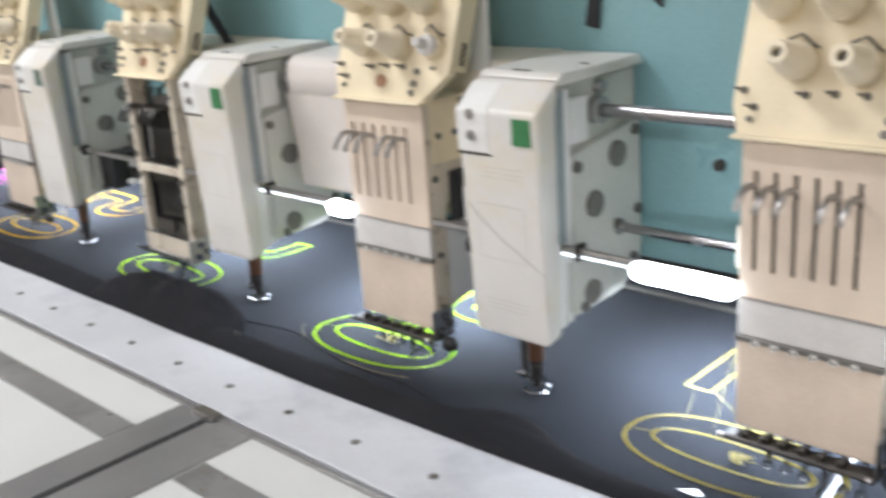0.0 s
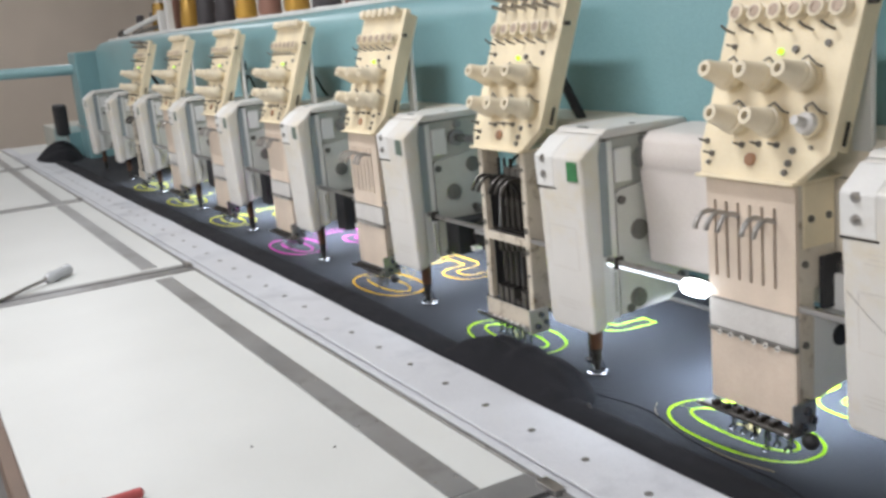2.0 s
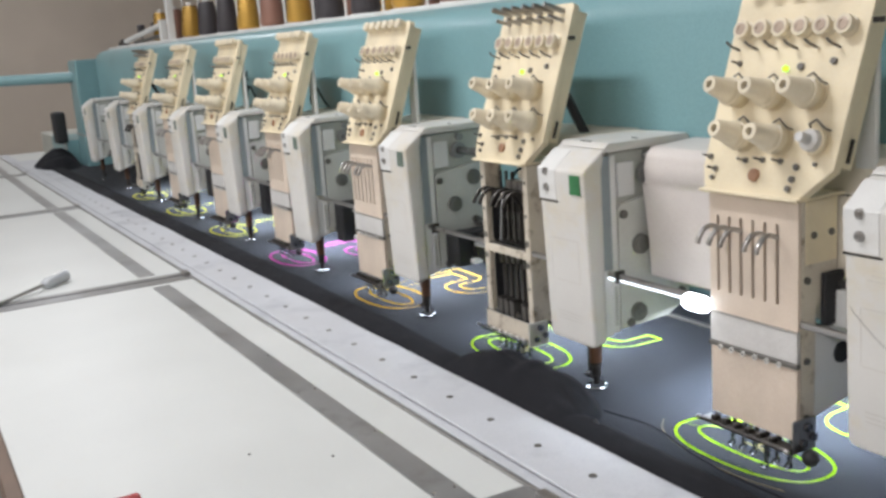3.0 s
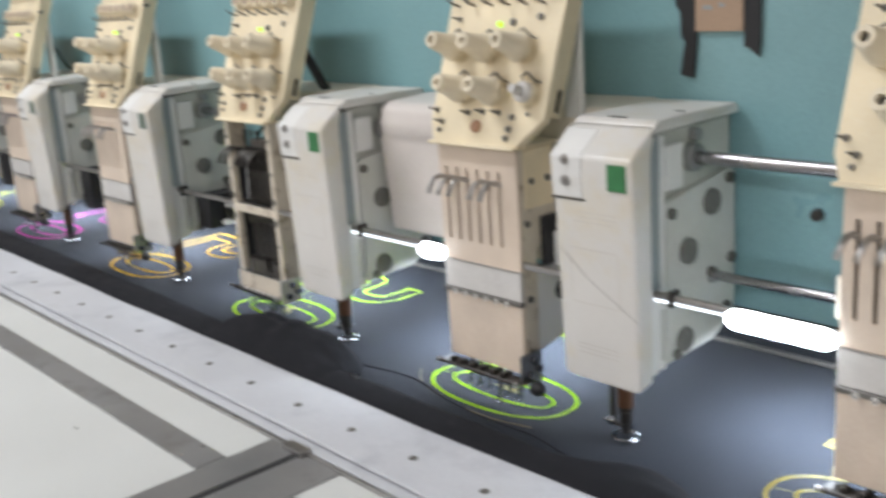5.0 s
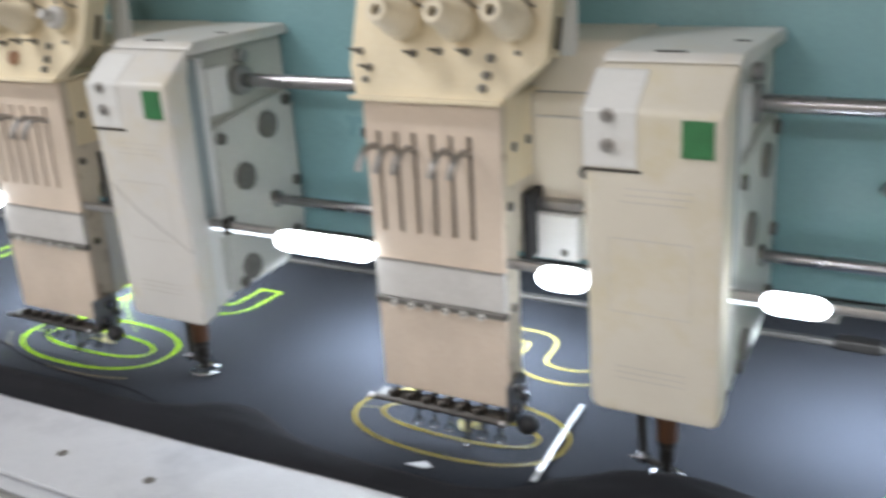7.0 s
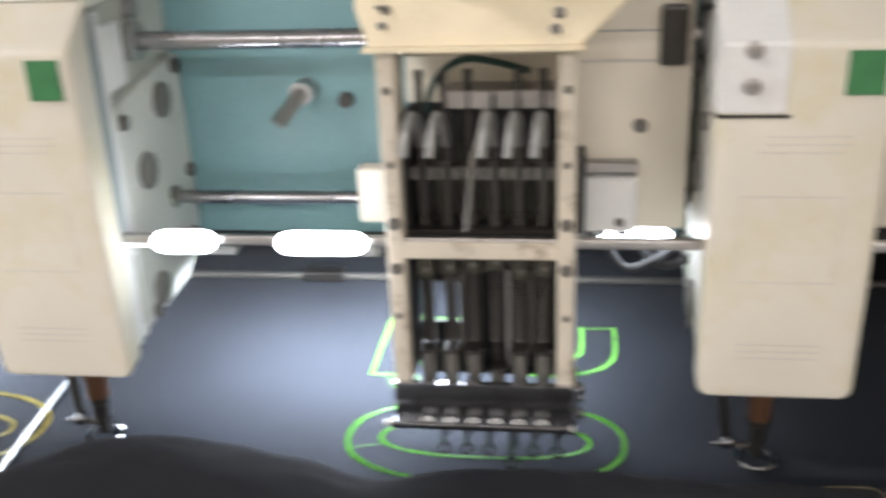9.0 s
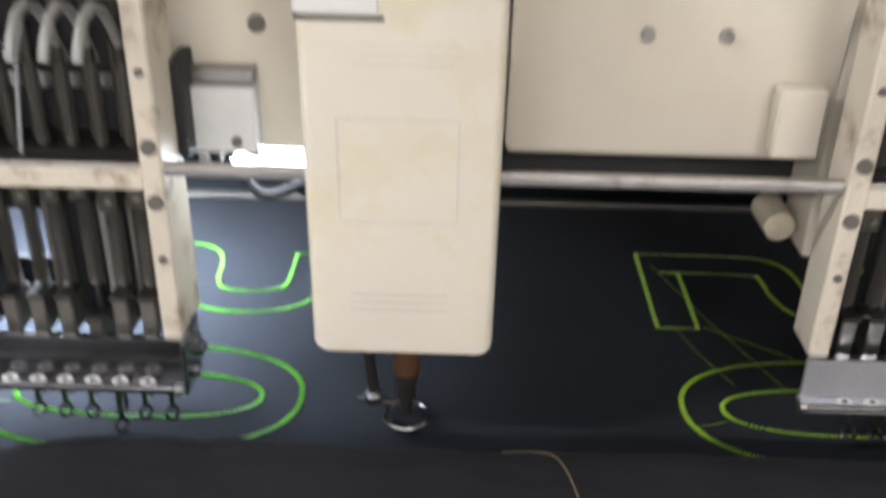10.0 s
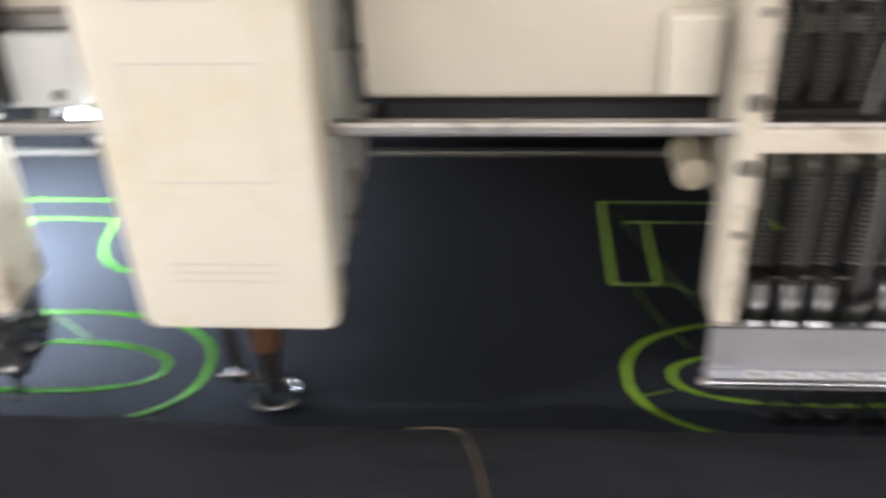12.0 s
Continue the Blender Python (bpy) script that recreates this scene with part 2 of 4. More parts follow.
def turned(bm, rings, start, way, seg=16, cap=True):
    """A turned solid: rings of (distance, radius) along an axis that leaves start towards way."""
    way = Vector(way).normalized()
    side = way.orthogonal().normalized()
    other = way.cross(side)
    start = Vector(start)
    loops = []
    for d, r in rings:
        loops.append([bm.verts.new(start + way * d + (side * math.cos(a) + other * math.sin(a)) * r)
                      for a in (2 * math.pi * i / seg for i in range(seg))])
    for p, q in zip(loops, loops[1:]):
        for i in range(seg):
            bm.faces.new((p[i], p[(i + 1) % seg], q[(i + 1) % seg], q[i]))
    if cap:
        bm.faces.new(loops[0][::-1]), bm.faces.new(loops[-1])
    return bm


def rod(bm, p, q, r, seg=12):
    p, q = Vector(p), Vector(q)
    return turned(bm, ((0, r), ((q - p).length, r)), p, q - p, seg)


def tube(bm, points, r, seg=8, closed=False):
    """A round wire along points."""
    pts = [Vector(p) for p in points]
    n = len(pts)
    loops = []
    last = None
    for i, p in enumerate(pts):
        a = pts[(i - 1) % n] if closed or i else pts[0]
        b = pts[(i + 1) % n] if closed or i < n - 1 else pts[-1]
        d = (b - a).normalized()
        side = last - d * last.dot(d) if last else d.orthogonal()
        side = side.normalized() if side.length > 1e-6 else d.orthogonal().normalized()
        last = side
        other = d.cross(side)
        loops.append([bm.verts.new(p + (side * math.cos(t) + other * math.sin(t)) * r)
                      for t in (2 * math.pi * k / seg for k in range(seg))])
    pairs = list(zip(loops, loops[1:])) + ([(loops[-1], loops[0])] if closed else [])
    for p, q in pairs:
        for k in range(seg):
            bm.faces.new((p[k], p[(k + 1) % seg], q[(k + 1) % seg], q[k]))
    if not closed:
        bm.faces.new(loops[0][::-1]), bm.faces.new(loops[-1])
    return bm


def ring(bm, center, R, r, seg=24, m=None):
    pts = [(center[0] + R * math.cos(a), center[1] + R * math.sin(a), center[2]) for a in (2 * math.pi * i / seg for i in range(seg))]
    return tube(bm, pts, r, 8, True)


def coil(bm, x, y, z0, z1, R, r, turns):
    n = turns * 9
    return tube(bm, [(x + R * math.cos(2 * math.pi * i / 9), y + R * math.sin(2 * math.pi * i / 9), z0 + (z1 - z0) * i / n)
                     for i in range(n + 1)], r, 4)


def B():
    return bmesh.new()


def thing(name, label, category, group="", m=None):
    ob = new(name)
    ob.empty_display_size = 0.05
    if m:
        ob.matrix_basis = m
    return tagged(ob, label, category, group)


def along(points, step):
    """Points at even steps along a polyline."""
    out = [Vector(points[0])]
    for a, b in zip(points, points[1:]):
        a, b = Vector(a), Vector(b)
        n = max(1, round((b - a).length / step))
        out += [a.lerp(b, (i + 1) / n) for i in range(n)]
    return out


def smoothed(points, rounds=2, closed=False):
    """Corner cutting: a soft curve near the polyline."""
    pts = [Vector(p) for p in points]
    for _ in range(rounds):
        out = [] if closed else [pts[0]]
        for a, b in zip(pts, pts[1:] + ([pts[0]] if closed else [])):
            out += [a.lerp(b, 0.25), a.lerp(b, 0.75)]
        pts = out if closed else out + [pts[-1]]
    return pts


def stitched(bm, points, width, height, closed, rng, z=0.0006):
    """A raised band of satin stitch along points on the cloth: slanting threads side by side over a narrow core."""
    pts = along([Vector((p[0], p[1], 0)) for p in points] + ([Vector((points[0][0], points[0][1], 0))] if closed else []), 0.0023)
    if closed:
        pts = pts[:-1]
    n = len(pts)
    up = Vector((0, 0, 1))
    core = []
    for i, p in enumerate(pts):
        a, b = pts[(i - 1) % n] if closed or i else pts[0], pts[(i + 1) % n] if closed or i < n - 1 else pts[-1]
        d = (b - a).normalized()
        side = Vector((-d.y, d.x, 0))
        core.append([bm.verts.new(p + side * width * k + up * (z + height * 0.05)) for k in (0.13, -0.13)])
        way = (side + d * rng.uniform(0.15, 0.30)).normalized() * width / 2 * rng.uniform(0.92, 1.16)
        thick = d * 0.00050 * rng.uniform(0.85, 1.1)
        top = up * (z + height * rng.uniform(0.95, 1.25))
        foot = up * z
        ends = [bm.verts.new(p + way + thick + foot), bm.verts.new(p + way - thick + foot), bm.verts.new(p - way - thick + foot), bm.verts.new(p - way + thick + foot)]
        ridge = [bm.verts.new(p + way * 0.72 + top), bm.verts.new(p - way * 0.72 + top)]
        bm.faces.new((ends[0], ridge[0], ridge[1], ends[3]))
        bm.faces.new((ends[1], ends[2], ridge[1], ridge[0]))
        bm.faces.new((ends[0], ends[1], ridge[0]))
        bm.faces.new((ends[2], ends[3], ridge[1]))
    for p, q in list(zip(core, core[1:])) + ([(core[-1], core[0])] if closed else []):
        bm.faces.new((p[0], p[1], q[1], q[0]))
    return bm


# ---- the room ----
PITCH = 0.45


def setting(name, bm, mat, label, category):
    return tagged(part(name, bm, mat), label, category, kind="structure")


X0, X1, Y0, Y1 = -7.2, 4.6, -4.4, 2.6
setting("floor", box(B(), X0, X1, Y0, Y1, FLOOR - 0.1, FLOOR), STONE, "grey painted workshop floor", "floor")
setting("ceiling", box(B(), X0, X1, Y0, Y1, ROOF, ROOF + 0.1), CEIL, "plain white workshop ceiling", "ceiling")
setting("wall_west", box(B(), X0 - 0.15, X0, Y0, Y1, FLOOR, ROOF), WALL, "plain beige plastered wall", "wall")
setting("wall_east", box(B(), X1, X1 + 0.15, Y0, Y1, FLOOR, ROOF), WALL, "plain beige plastered wall", "wall")
setting("wall_south", box(B(), X0, X1, Y0 - 0.15, Y0, FLOOR, ROOF), WALL, "plain beige plastered wall", "wall")
setting("wall_north", box(B(), X0, X1, Y1, Y1 + 0.15, FLOOR, ROOF), WALL, "plain beige plastered wall", "wall")


# ---- the machine table ----
def machine_table():
    t = thing("machine_table", "long pale laminate machine table with grey steel strips over its joints", "table")
    screw = part("strip_screw", turned(B(), ((0, 0.0022), (0.0006, 0.0018)), (0, 0, 0), (0, 0, 1), 8), CHROME, t)
    screw.matrix_basis = pose(-5.1, -0.285, -0.0025)
    joints = [-4.0, -2.69, -1.375, -0.045, 1.27]
    for a, b in zip([-5.2] + joints, joints + [2.6]):
        part("table_panel", box(B(), a + 0.004, b - 0.004, -0.655, 0.62, -0.03, -0.004, 0.0015, 1), TABLE, t)
        # strip along the panel, held by small screws
        part("steel_strip", box(B(), a + 0.062, b - 0.062, -0.302, -0.268, -0.004, -0.0025), BAND, t)
        n = max(2, int((b - a) / 0.19))
        for i in range(n):
            for y in (-0.297, -0.273):
                again(screw, pose(a + 0.1 + (b - a - 0.2) * i / (n - 1), y, -0.0025), t)
    for j in joints:
        w = 0.058 if j == -0.045 else 0.036
        for a, b in ((j - w, j - 0.012), (j - 0.002, j + w)):
            part("joint_strip", box(B(), a, b, -0.655, -0.212, -0.004, -0.0022), BAND, t)
        part("joint_gap", box(B(), j - 0.012, j - 0.002, -0.655, -0.212, -0.004, -0.003), BLACK, t)
        part("corner_clip", box(B(), j - 0.03, j + 0.004, -0.222, -0.208, -0.004, 0.004, 0.001, 1), STEEL, t)
    part("edge_rail", box(B(), -5.2, 2.6, -0.2145, -0.2115, -0.004, 0.0010, 0.0005, 1), STEEL, t)
    part("edge_groove", box(B(), -5.2, 2.6, -0.2115, -0.2080, -0.004, -0.0032), BLACK, t)
    part("edge_rail", box(B(), -5.2, 2.6, -0.2080, -0.1600, -0.004, -0.0015), PLATE, t)
    part("front_edging", box(B(), -5.2, 2.6, -0.672, -0.655, -0.05, -0.003, 0.003), EDGE, t, "dark wooden table edging")
    for x in (-5.0, -3.0, -1.0, 1.0, 2.4):
        for y in (-0.6, 0.56):
            part("leg", box(B(), x - 0.03, x + 0.03, y - 0.03, y + 0.03, FLOOR, -0.03, 0.004), TEAL, t)
    return t


machine_table()


# ---- the beam behind the heads ----
def machine_beam():
    t = thing("machine_beam", "long turquoise painted steel machine beam behind the heads", "beam")
    prof = [(0.137, 0.112), (0.137, 0.455), (0.146, 0.482), (0.165, 0.497), (0.19, 0.502), (0.52, 0.502), (0.52, 0.112)]
    part("beam_body", prism(B(), prof, -3.95, 2.5), TEAL, t, smooth=True)
    part("beam_cap", box(B(), -3.95, 2.5, 0.20, 0.52, 0.502, 0.512, 0.003), PALE, t, "white painted top ledge")
    for x in (-3.8, 2.35):
        part("beam_post", box(B(), x - 0.08, x + 0.08, 0.36, 0.52, -0.004, 0.112, 0.004), TEAL, t)
    for k in range(-8, 4):
        # bolt heads and, where no box hides it, a hand lever on the beam's face
        x = k * PITCH
        part("bolt", turned(B(), ((0, 0.006), (0.006, 0.0055)), (x - (0.108 if k == 2 else 0.1475), 0.1375, 0.2155), (0, -1, 0), 12), DARK, t)
        if k in (2,):
            bm = B()
            rod(bm, (x - 0.137, 0.137, 0.224), (x - 0.137, 0.118, 0.224), 0.0085)
            tube(bm, [(x - 0.137, 0.120, 0.224), (x - 0.143, 0.108, 0.216), (x - 0.150, 0.100, 0.207)], 0.0055)
            part("clamp_lever", bm, STEEL, t, "short steel clamp lever", True)
    # black sheet added at the back to keep the space below the beam dark
    part("under_cover", box(B(), -3.7, 2.25, 0.450, 0.456, -0.003, 0.112), BLACK, t, "black sheet added for the darkness under the beam")
    part("upper_shaft", rod(B(), (-3.9, 0.067, 0.273), (2.3, 0.067, 0.273), 0.0062, 20), SHAFT, t, "bright steel shaft through the heads", True)
    part("lower_shaft", rod(B(), (-3.9, 0.094, 0.155), (2.3, 0.094, 0.155), 0.0048, 16), SHAFT, t, "bright steel shaft through the heads", True)
    return t


machine_beam()


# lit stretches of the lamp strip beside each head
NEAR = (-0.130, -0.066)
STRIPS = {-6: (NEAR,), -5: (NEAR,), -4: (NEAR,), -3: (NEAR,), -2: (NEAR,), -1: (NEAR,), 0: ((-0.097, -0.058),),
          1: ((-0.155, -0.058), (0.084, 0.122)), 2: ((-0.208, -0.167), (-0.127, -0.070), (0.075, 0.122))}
# the stretch of each head's stand-in strip light: its ends and its watts to the metre
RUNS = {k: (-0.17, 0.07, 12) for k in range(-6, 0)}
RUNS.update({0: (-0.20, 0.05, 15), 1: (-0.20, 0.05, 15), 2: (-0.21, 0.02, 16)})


def capsule(bm, start, length, r):
    """A rounded lamp lens along x, its radius swollen to take in the lamp's glare."""
    return turned(bm, ((0, r * 0.2), (r * 0.25, r * 0.62), (r * 0.7, r * 0.9), (r * 1.2, r), (length - r * 1.2, r), (length - r * 0.7, r * 0.9),
                       (length - r * 0.25, r * 0.62), (length, r * 0.2)), start, (1, 0, 0), 16)


def lamp_rail():
    t = thing("lamp_rail", "dark steel rail with white lamp strips under the heads", "lamp")
    part("rail_bar", box(B(), -3.9, 2.3, 0.0025, 0.0080, 0.1545, 0.1615, 0.0020, 2), STEEL, t)
    part("cable_duct", box(B(), -3.9, 2.3, 0.291, 0.299, 0.0005, 0.006, 0.002), BOLT, t)
    for k in range(-7, 4):
        x = k * PITCH
        for a, b in STRIPS.get(k, ()):
            deep = k == 2 and a > 0
            y, z, high = (0.070, 0.1285, 0.015) if deep else (-0.0030, 0.1510, 0.015) if k == 2 else (-0.0030, 0.1452, 0.018)
            if k in (0, 1, 2):
                # thicker than the thin strip: the bloom around it is modelled into the capsule
                part("lamp_lens", capsule(B(), (x + a, y + 0.002, z + high / 2), b - a, high / 2), LED, t, "bright cool white lamp lens swollen to the size of its glare", True)
            part("lamp_strip", box(B(), x + a - 0.002, x + b + 0.002, 0.0917 if deep else 0.0270, 0.120 if deep else 0.046, 0.1215 if deep else 0.1375, 0.1430, 0.001, 1), HUB, t,
                 "grey lamp strip body")
        if k in (0, 1, 2):
            part("lamp_line", box(B(), x - 0.246, x + STRIPS[k][0][0] + 0.004, 0.0035, 0.0065, 0.1526, 0.1546, 0.0006, 1), LINE, t, "thin bright end of the lamp strip")
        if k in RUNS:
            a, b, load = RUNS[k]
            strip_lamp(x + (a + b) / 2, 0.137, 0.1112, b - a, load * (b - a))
        if k in (-2, -1, 0):
            part("rail_clamp", box(B(), x + 0.2360, x + 0.2405, -0.001, 0.0115, 0.1505, 0.1655, 0.0012), DARK, t)
        if k < 3:
            part("duct_joint", box(B(), x - 0.20, x - 0.16, 0.286, 0.303, 0.0005, 0.010, 0.002), DARK, t)
    return t


lamp_rail()


# ---- chain-stitch heads: grey covers with a green sticker ----
def side_disc(bm, y, z, r, x, depth=0.004):
    return turned(bm, ((0, r), (depth, r * 0.96)), (x, y, z), (1, 0, 0), 20)


def chain_head():
    t = thing("chain_stitch_unit", "pale grey chain-stitch head with tapered cover and small green sticker", "sewing head",
              "chain-stitch heads")
    bm = prism(B(), [(-0.0225, 0.069), (-0.0315, 0.285), (0.0, 0.3095), (0.004, 0.3095), (-0.003, 0.285), (-0.003, 0.0735)], -0.0455, 0.0452)
    low = [e for e in bm.edges if max(v.co.z for v in e.verts) < 0.08 and abs(e.verts[0].co.x - e.verts[1].co.x) < 1e-6]
    bmesh.ops.bevel(bm, geom=low, offset=0.008, segments=5, affect="EDGES", profile=0.5)
    sharp = [e for e in bm.edges if len(e.link_faces) == 2 and e.calc_face_angle() > 0.4]
    bmesh.ops.bevel(bm, geom=sharp, offset=0.0045, segments=3, affect="EDGES", profile=0.6)
    cover = part("cover", bm, GREY, t, smooth=True)
    panel = part("corner_panel", prism(B(), [(-0.0306, 0.247), (-0.0323, 0.285), (-0.006, 0.3062), (0.0, 0.3062), (0.0, 0.247)],
                                       -0.0462, -0.0095, 0.0012, 1), PALE, cover, "white corner panel of the cover")
    part("panel_joint", box(B(), -0.046, -0.0075, -0.0306, -0.02, 0.2450, 0.2468), DARK, cover)
    for z in (0.2815, 0.2625):
        bm = B()
        turned(bm, ((0, 0.0050), (0.0022, 0.0047), (0.0026, 0.0030), (0.0040, 0.0026)), (-0.0288, -0.031, z), (0, -1, 0), 14)
        part("cover_knob", bm, STEEL, cover, smooth=True)
    part("sticker", box(B(), 0.0186, 0.0385, -0.0320, -0.0298, 0.2575, 0.2808), GREEN, cover, "small green paper sticker")

    def face(z):
        return -0.0225 - (z - 0.073) * 0.00425 / 0.1
    for z, a, b in ((0.2345, -0.018, 0.026), (0.230, -0.018, 0.026), (0.2255, -0.022, 0.022), (0.1065, -0.026, 0.022), (0.102, -0.026, 0.022),
                    (0.0975, -0.026, 0.022), (0.200, -0.0295, 0.0255), (0.1475, -0.0295, 0.0255)):
        part("moulded_line", box(B(), a, b, face(z) - 0.0003, face(z) + 0.002, z - 0.0003, z + 0.0003), INK, cover)
    for x in (-0.0295, 0.0255):
        part("moulded_line", prism(B(), [(face(0.1475) - 0.0003, 0.1475), (face(0.2) - 0.0003, 0.2), (-0.02, 0.2), (-0.02, 0.1475)], x - 0.0003, x + 0.0003), INK, cover)
    # arm behind the cover
    part("gasket", box(B(), -0.0432, 0.0432, -0.0035, 0.0095, 0.163, 0.300), SHADE, t, "slate rubber gasket")
    part("front_post", box(B(), -0.0425, 0.0425, 0.0095, 0.019, 0.083, 0.300, 0.001, 1), PALE, t)
    part("post_slot", box(B(), 0.0420, 0.0429, 0.0115, 0.0165, 0.092, 0.142), GREENISH, t)
    part("front_post", box(B(), -0.0415, 0.0415, -0.0035, 0.0095, 0.080, 0.163, 0.001, 1), PALE, t)
    arm = part("arm", prism(B(), [(0.013, 0.088), (0.013, 0.303), (0.133, 0.304), (0.133, 0.112), (0.09, 0.092)], -0.036, 0.036, 0.002, 1), GREENISH, t)
    part("lid", prism(B(), [(0.0025, 0.304), (0.0025, 0.3105), (0.010, 0.3150), (0.128, 0.3155), (0.134, 0.312), (0.134, 0.305)],
                      -0.0455, 0.0445, 0.0025, 2), GREY, t, smooth=True)
    part("lid_slot", box(B(), -0.012, 0.008, 0.010, 0.0130, 0.3125, 0.3156), DARK, t)
    part("lid_slot", box(B(), 0.026, 0.036, 0.058, 0.0600, 0.3130, 0.3160), DARK, t)
    for side, x in ((1, 0.036), (-1, -0.042)):
        m = Matrix(((0, 0, 1, 0), (1, 0, 0, 0), (0, 1, 0, 0), (0, 0, 0, 1)))
        outline = [(0.021, 0.086), (0.021, 0.236), (0.026, 0.240), (0.124, 0.254), (0.131, 0.250), (0.133, 0.130), (0.130, 0.108), (0.096, 0.090)]
        plate = part("side_plate", slab(B(), outline, x, x + 0.006, m), PANEL, t, "greyish white side plate")
        edge = x + 0.0055 if side > 0 else x - 0.0035
        for name, y, z, r in (("oil_cap", 0.0915, 0.2275, 0.0128), ("oil_cap", 0.0535, 0.188, 0.0128), ("oil_cap", 0.0475, 0.1035, 0.0122)):
            bm = side_disc(B(), y, z, r, edge, 0.004)
            side_disc(bm, y, z, r * 0.55, edge + (0.0035 if side > 0 else -0.001), 0.0015)
            part(name, bm, CAP, plate, "dark grey round oil cap", True)
        for y, z in ((0.028, 0.228), (0.121, 0.245), (0.125, 0.166), (0.090, 0.159), (0.035, 0.092), (0.117, 0.118)):
            part("plate_bolt", side_disc(B(), y, z, 0.0054, edge, 0.004), BOLT, plate)
        part("bearing_block", box(B(), x, x + 0.006, 0.022, 0.048, 0.249, 0.290, 0.002), PALE, t)
        for y, z, r in ((0.067, 0.273, 0.0135), (0.070, 0.294, 0.006), (0.094, 0.155, 0.0085)):
            part("shaft_collar", side_disc(B(), y, z, r, x + (0 if side > 0 else -0.002), 0.008), HUB, t, "grey cast shaft collar", True)
    # sewing foot under the head
    bm = B()
    turned(bm, ((0, 0.0085), (0.030, 0.0085), (0.033, 0.0078), (0.046, 0.0078)), (0, 0.0115, 0.082), (0, 0, -1), 18)
    foot = part("needle_tube", bm, BROWN, t, "brown varnished needle tube", True)
    bm = B()
    turned(bm, ((0, 0.0065), (0.006, 0.0068), (0.007, 0.0056), (0.018, 0.0056), (0.019, 0.004), (0.030, 0.0035)), (0, 0.0115, 0.037), (0, 0, -1), 16)
    part("collar", bm, DARK, t, "dark steel collar", True)
    bm = ring(B(), (0, 0.0115, 0.004), 0.0122, 0.0016, 28)
    rod(bm, (0, 0.0235, 0.004), (0, 0.018, 0.02), 0.0016, 6)
    part("ring_foot", bm, CHROME, t, "chrome ring presser foot", True)
    bm = B()
    tube(bm, [(-0.026, 0.022, 0.085), (-0.023, 0.020, 0.050), (-0.019, 0.017, 0.016)], 0.0034, 8)
    tube(bm, [(-0.019, 0.017, 0.016), (-0.012, 0.014, 0.012), (-0.004, 0.0135, 0.013)], 0.0024, 8)
    part("guide_lever", bm, DARK, t, "thin dark thread guide lever", True)
    bm = B()
    turned(bm, ((0, 0.0044), (0.002, 0.0050), (0.006, 0.0050), (0.008, 0.0040), (0.009, 0.0016), (0.014, 0.0013)), (-0.015, 0.016, 0.014), (-1, -0.2, -0.05), 10)
    part("lever_tip", bm, GUN, t, "knurled steel lever knob", True)
    return t


GX = 0.1775
first = chain_head()
first.matrix_basis = pose(GX, 0, 0)
for k in range(-8, 4):
    if k:
        unit = copy_thing(first, pose(k * PITCH + GX, 0, 0))
        if k < -1:
            for c in unit.children:
                for g in c.children:
                    if g.name.startswith("sticker"):
                        g.data = g.data.copy()
                        g.data.materials[0] = FADED
                        tagged(g, "faded grey-green sticker")
            tagged(unit, "pale grey chain-stitch head with tapered cover and faded sticker", "sewing head", "chain-stitch heads")
        if k > 0:
            # these covers have yellowed with age
            tagged(unit, "yellowed cream chain-stitch head with tapered cover and small green sticker", "sewing head", "chain-stitch heads")
            for c in unit.children:
                if c.name.startswith("cover"):
                    c.data = c.data.copy()
                    c.data.materials[0] = YELLOWED


# ---- flat embroidery heads: cream tension boards over six-needle cases ----
TILT = Matrix.Translation((0, -0.004, 0.28)) @ Matrix.Rotation(radians(-19), 4, "X")


def on_board(x, v, off=0.0):
    """A place on the sloping board: across it, up it, and out from its face."""
    return TILT @ Vector((x, -off, v))


BOARD_OUT = (TILT.to_3x3() @ Vector((0, -1, 0)))


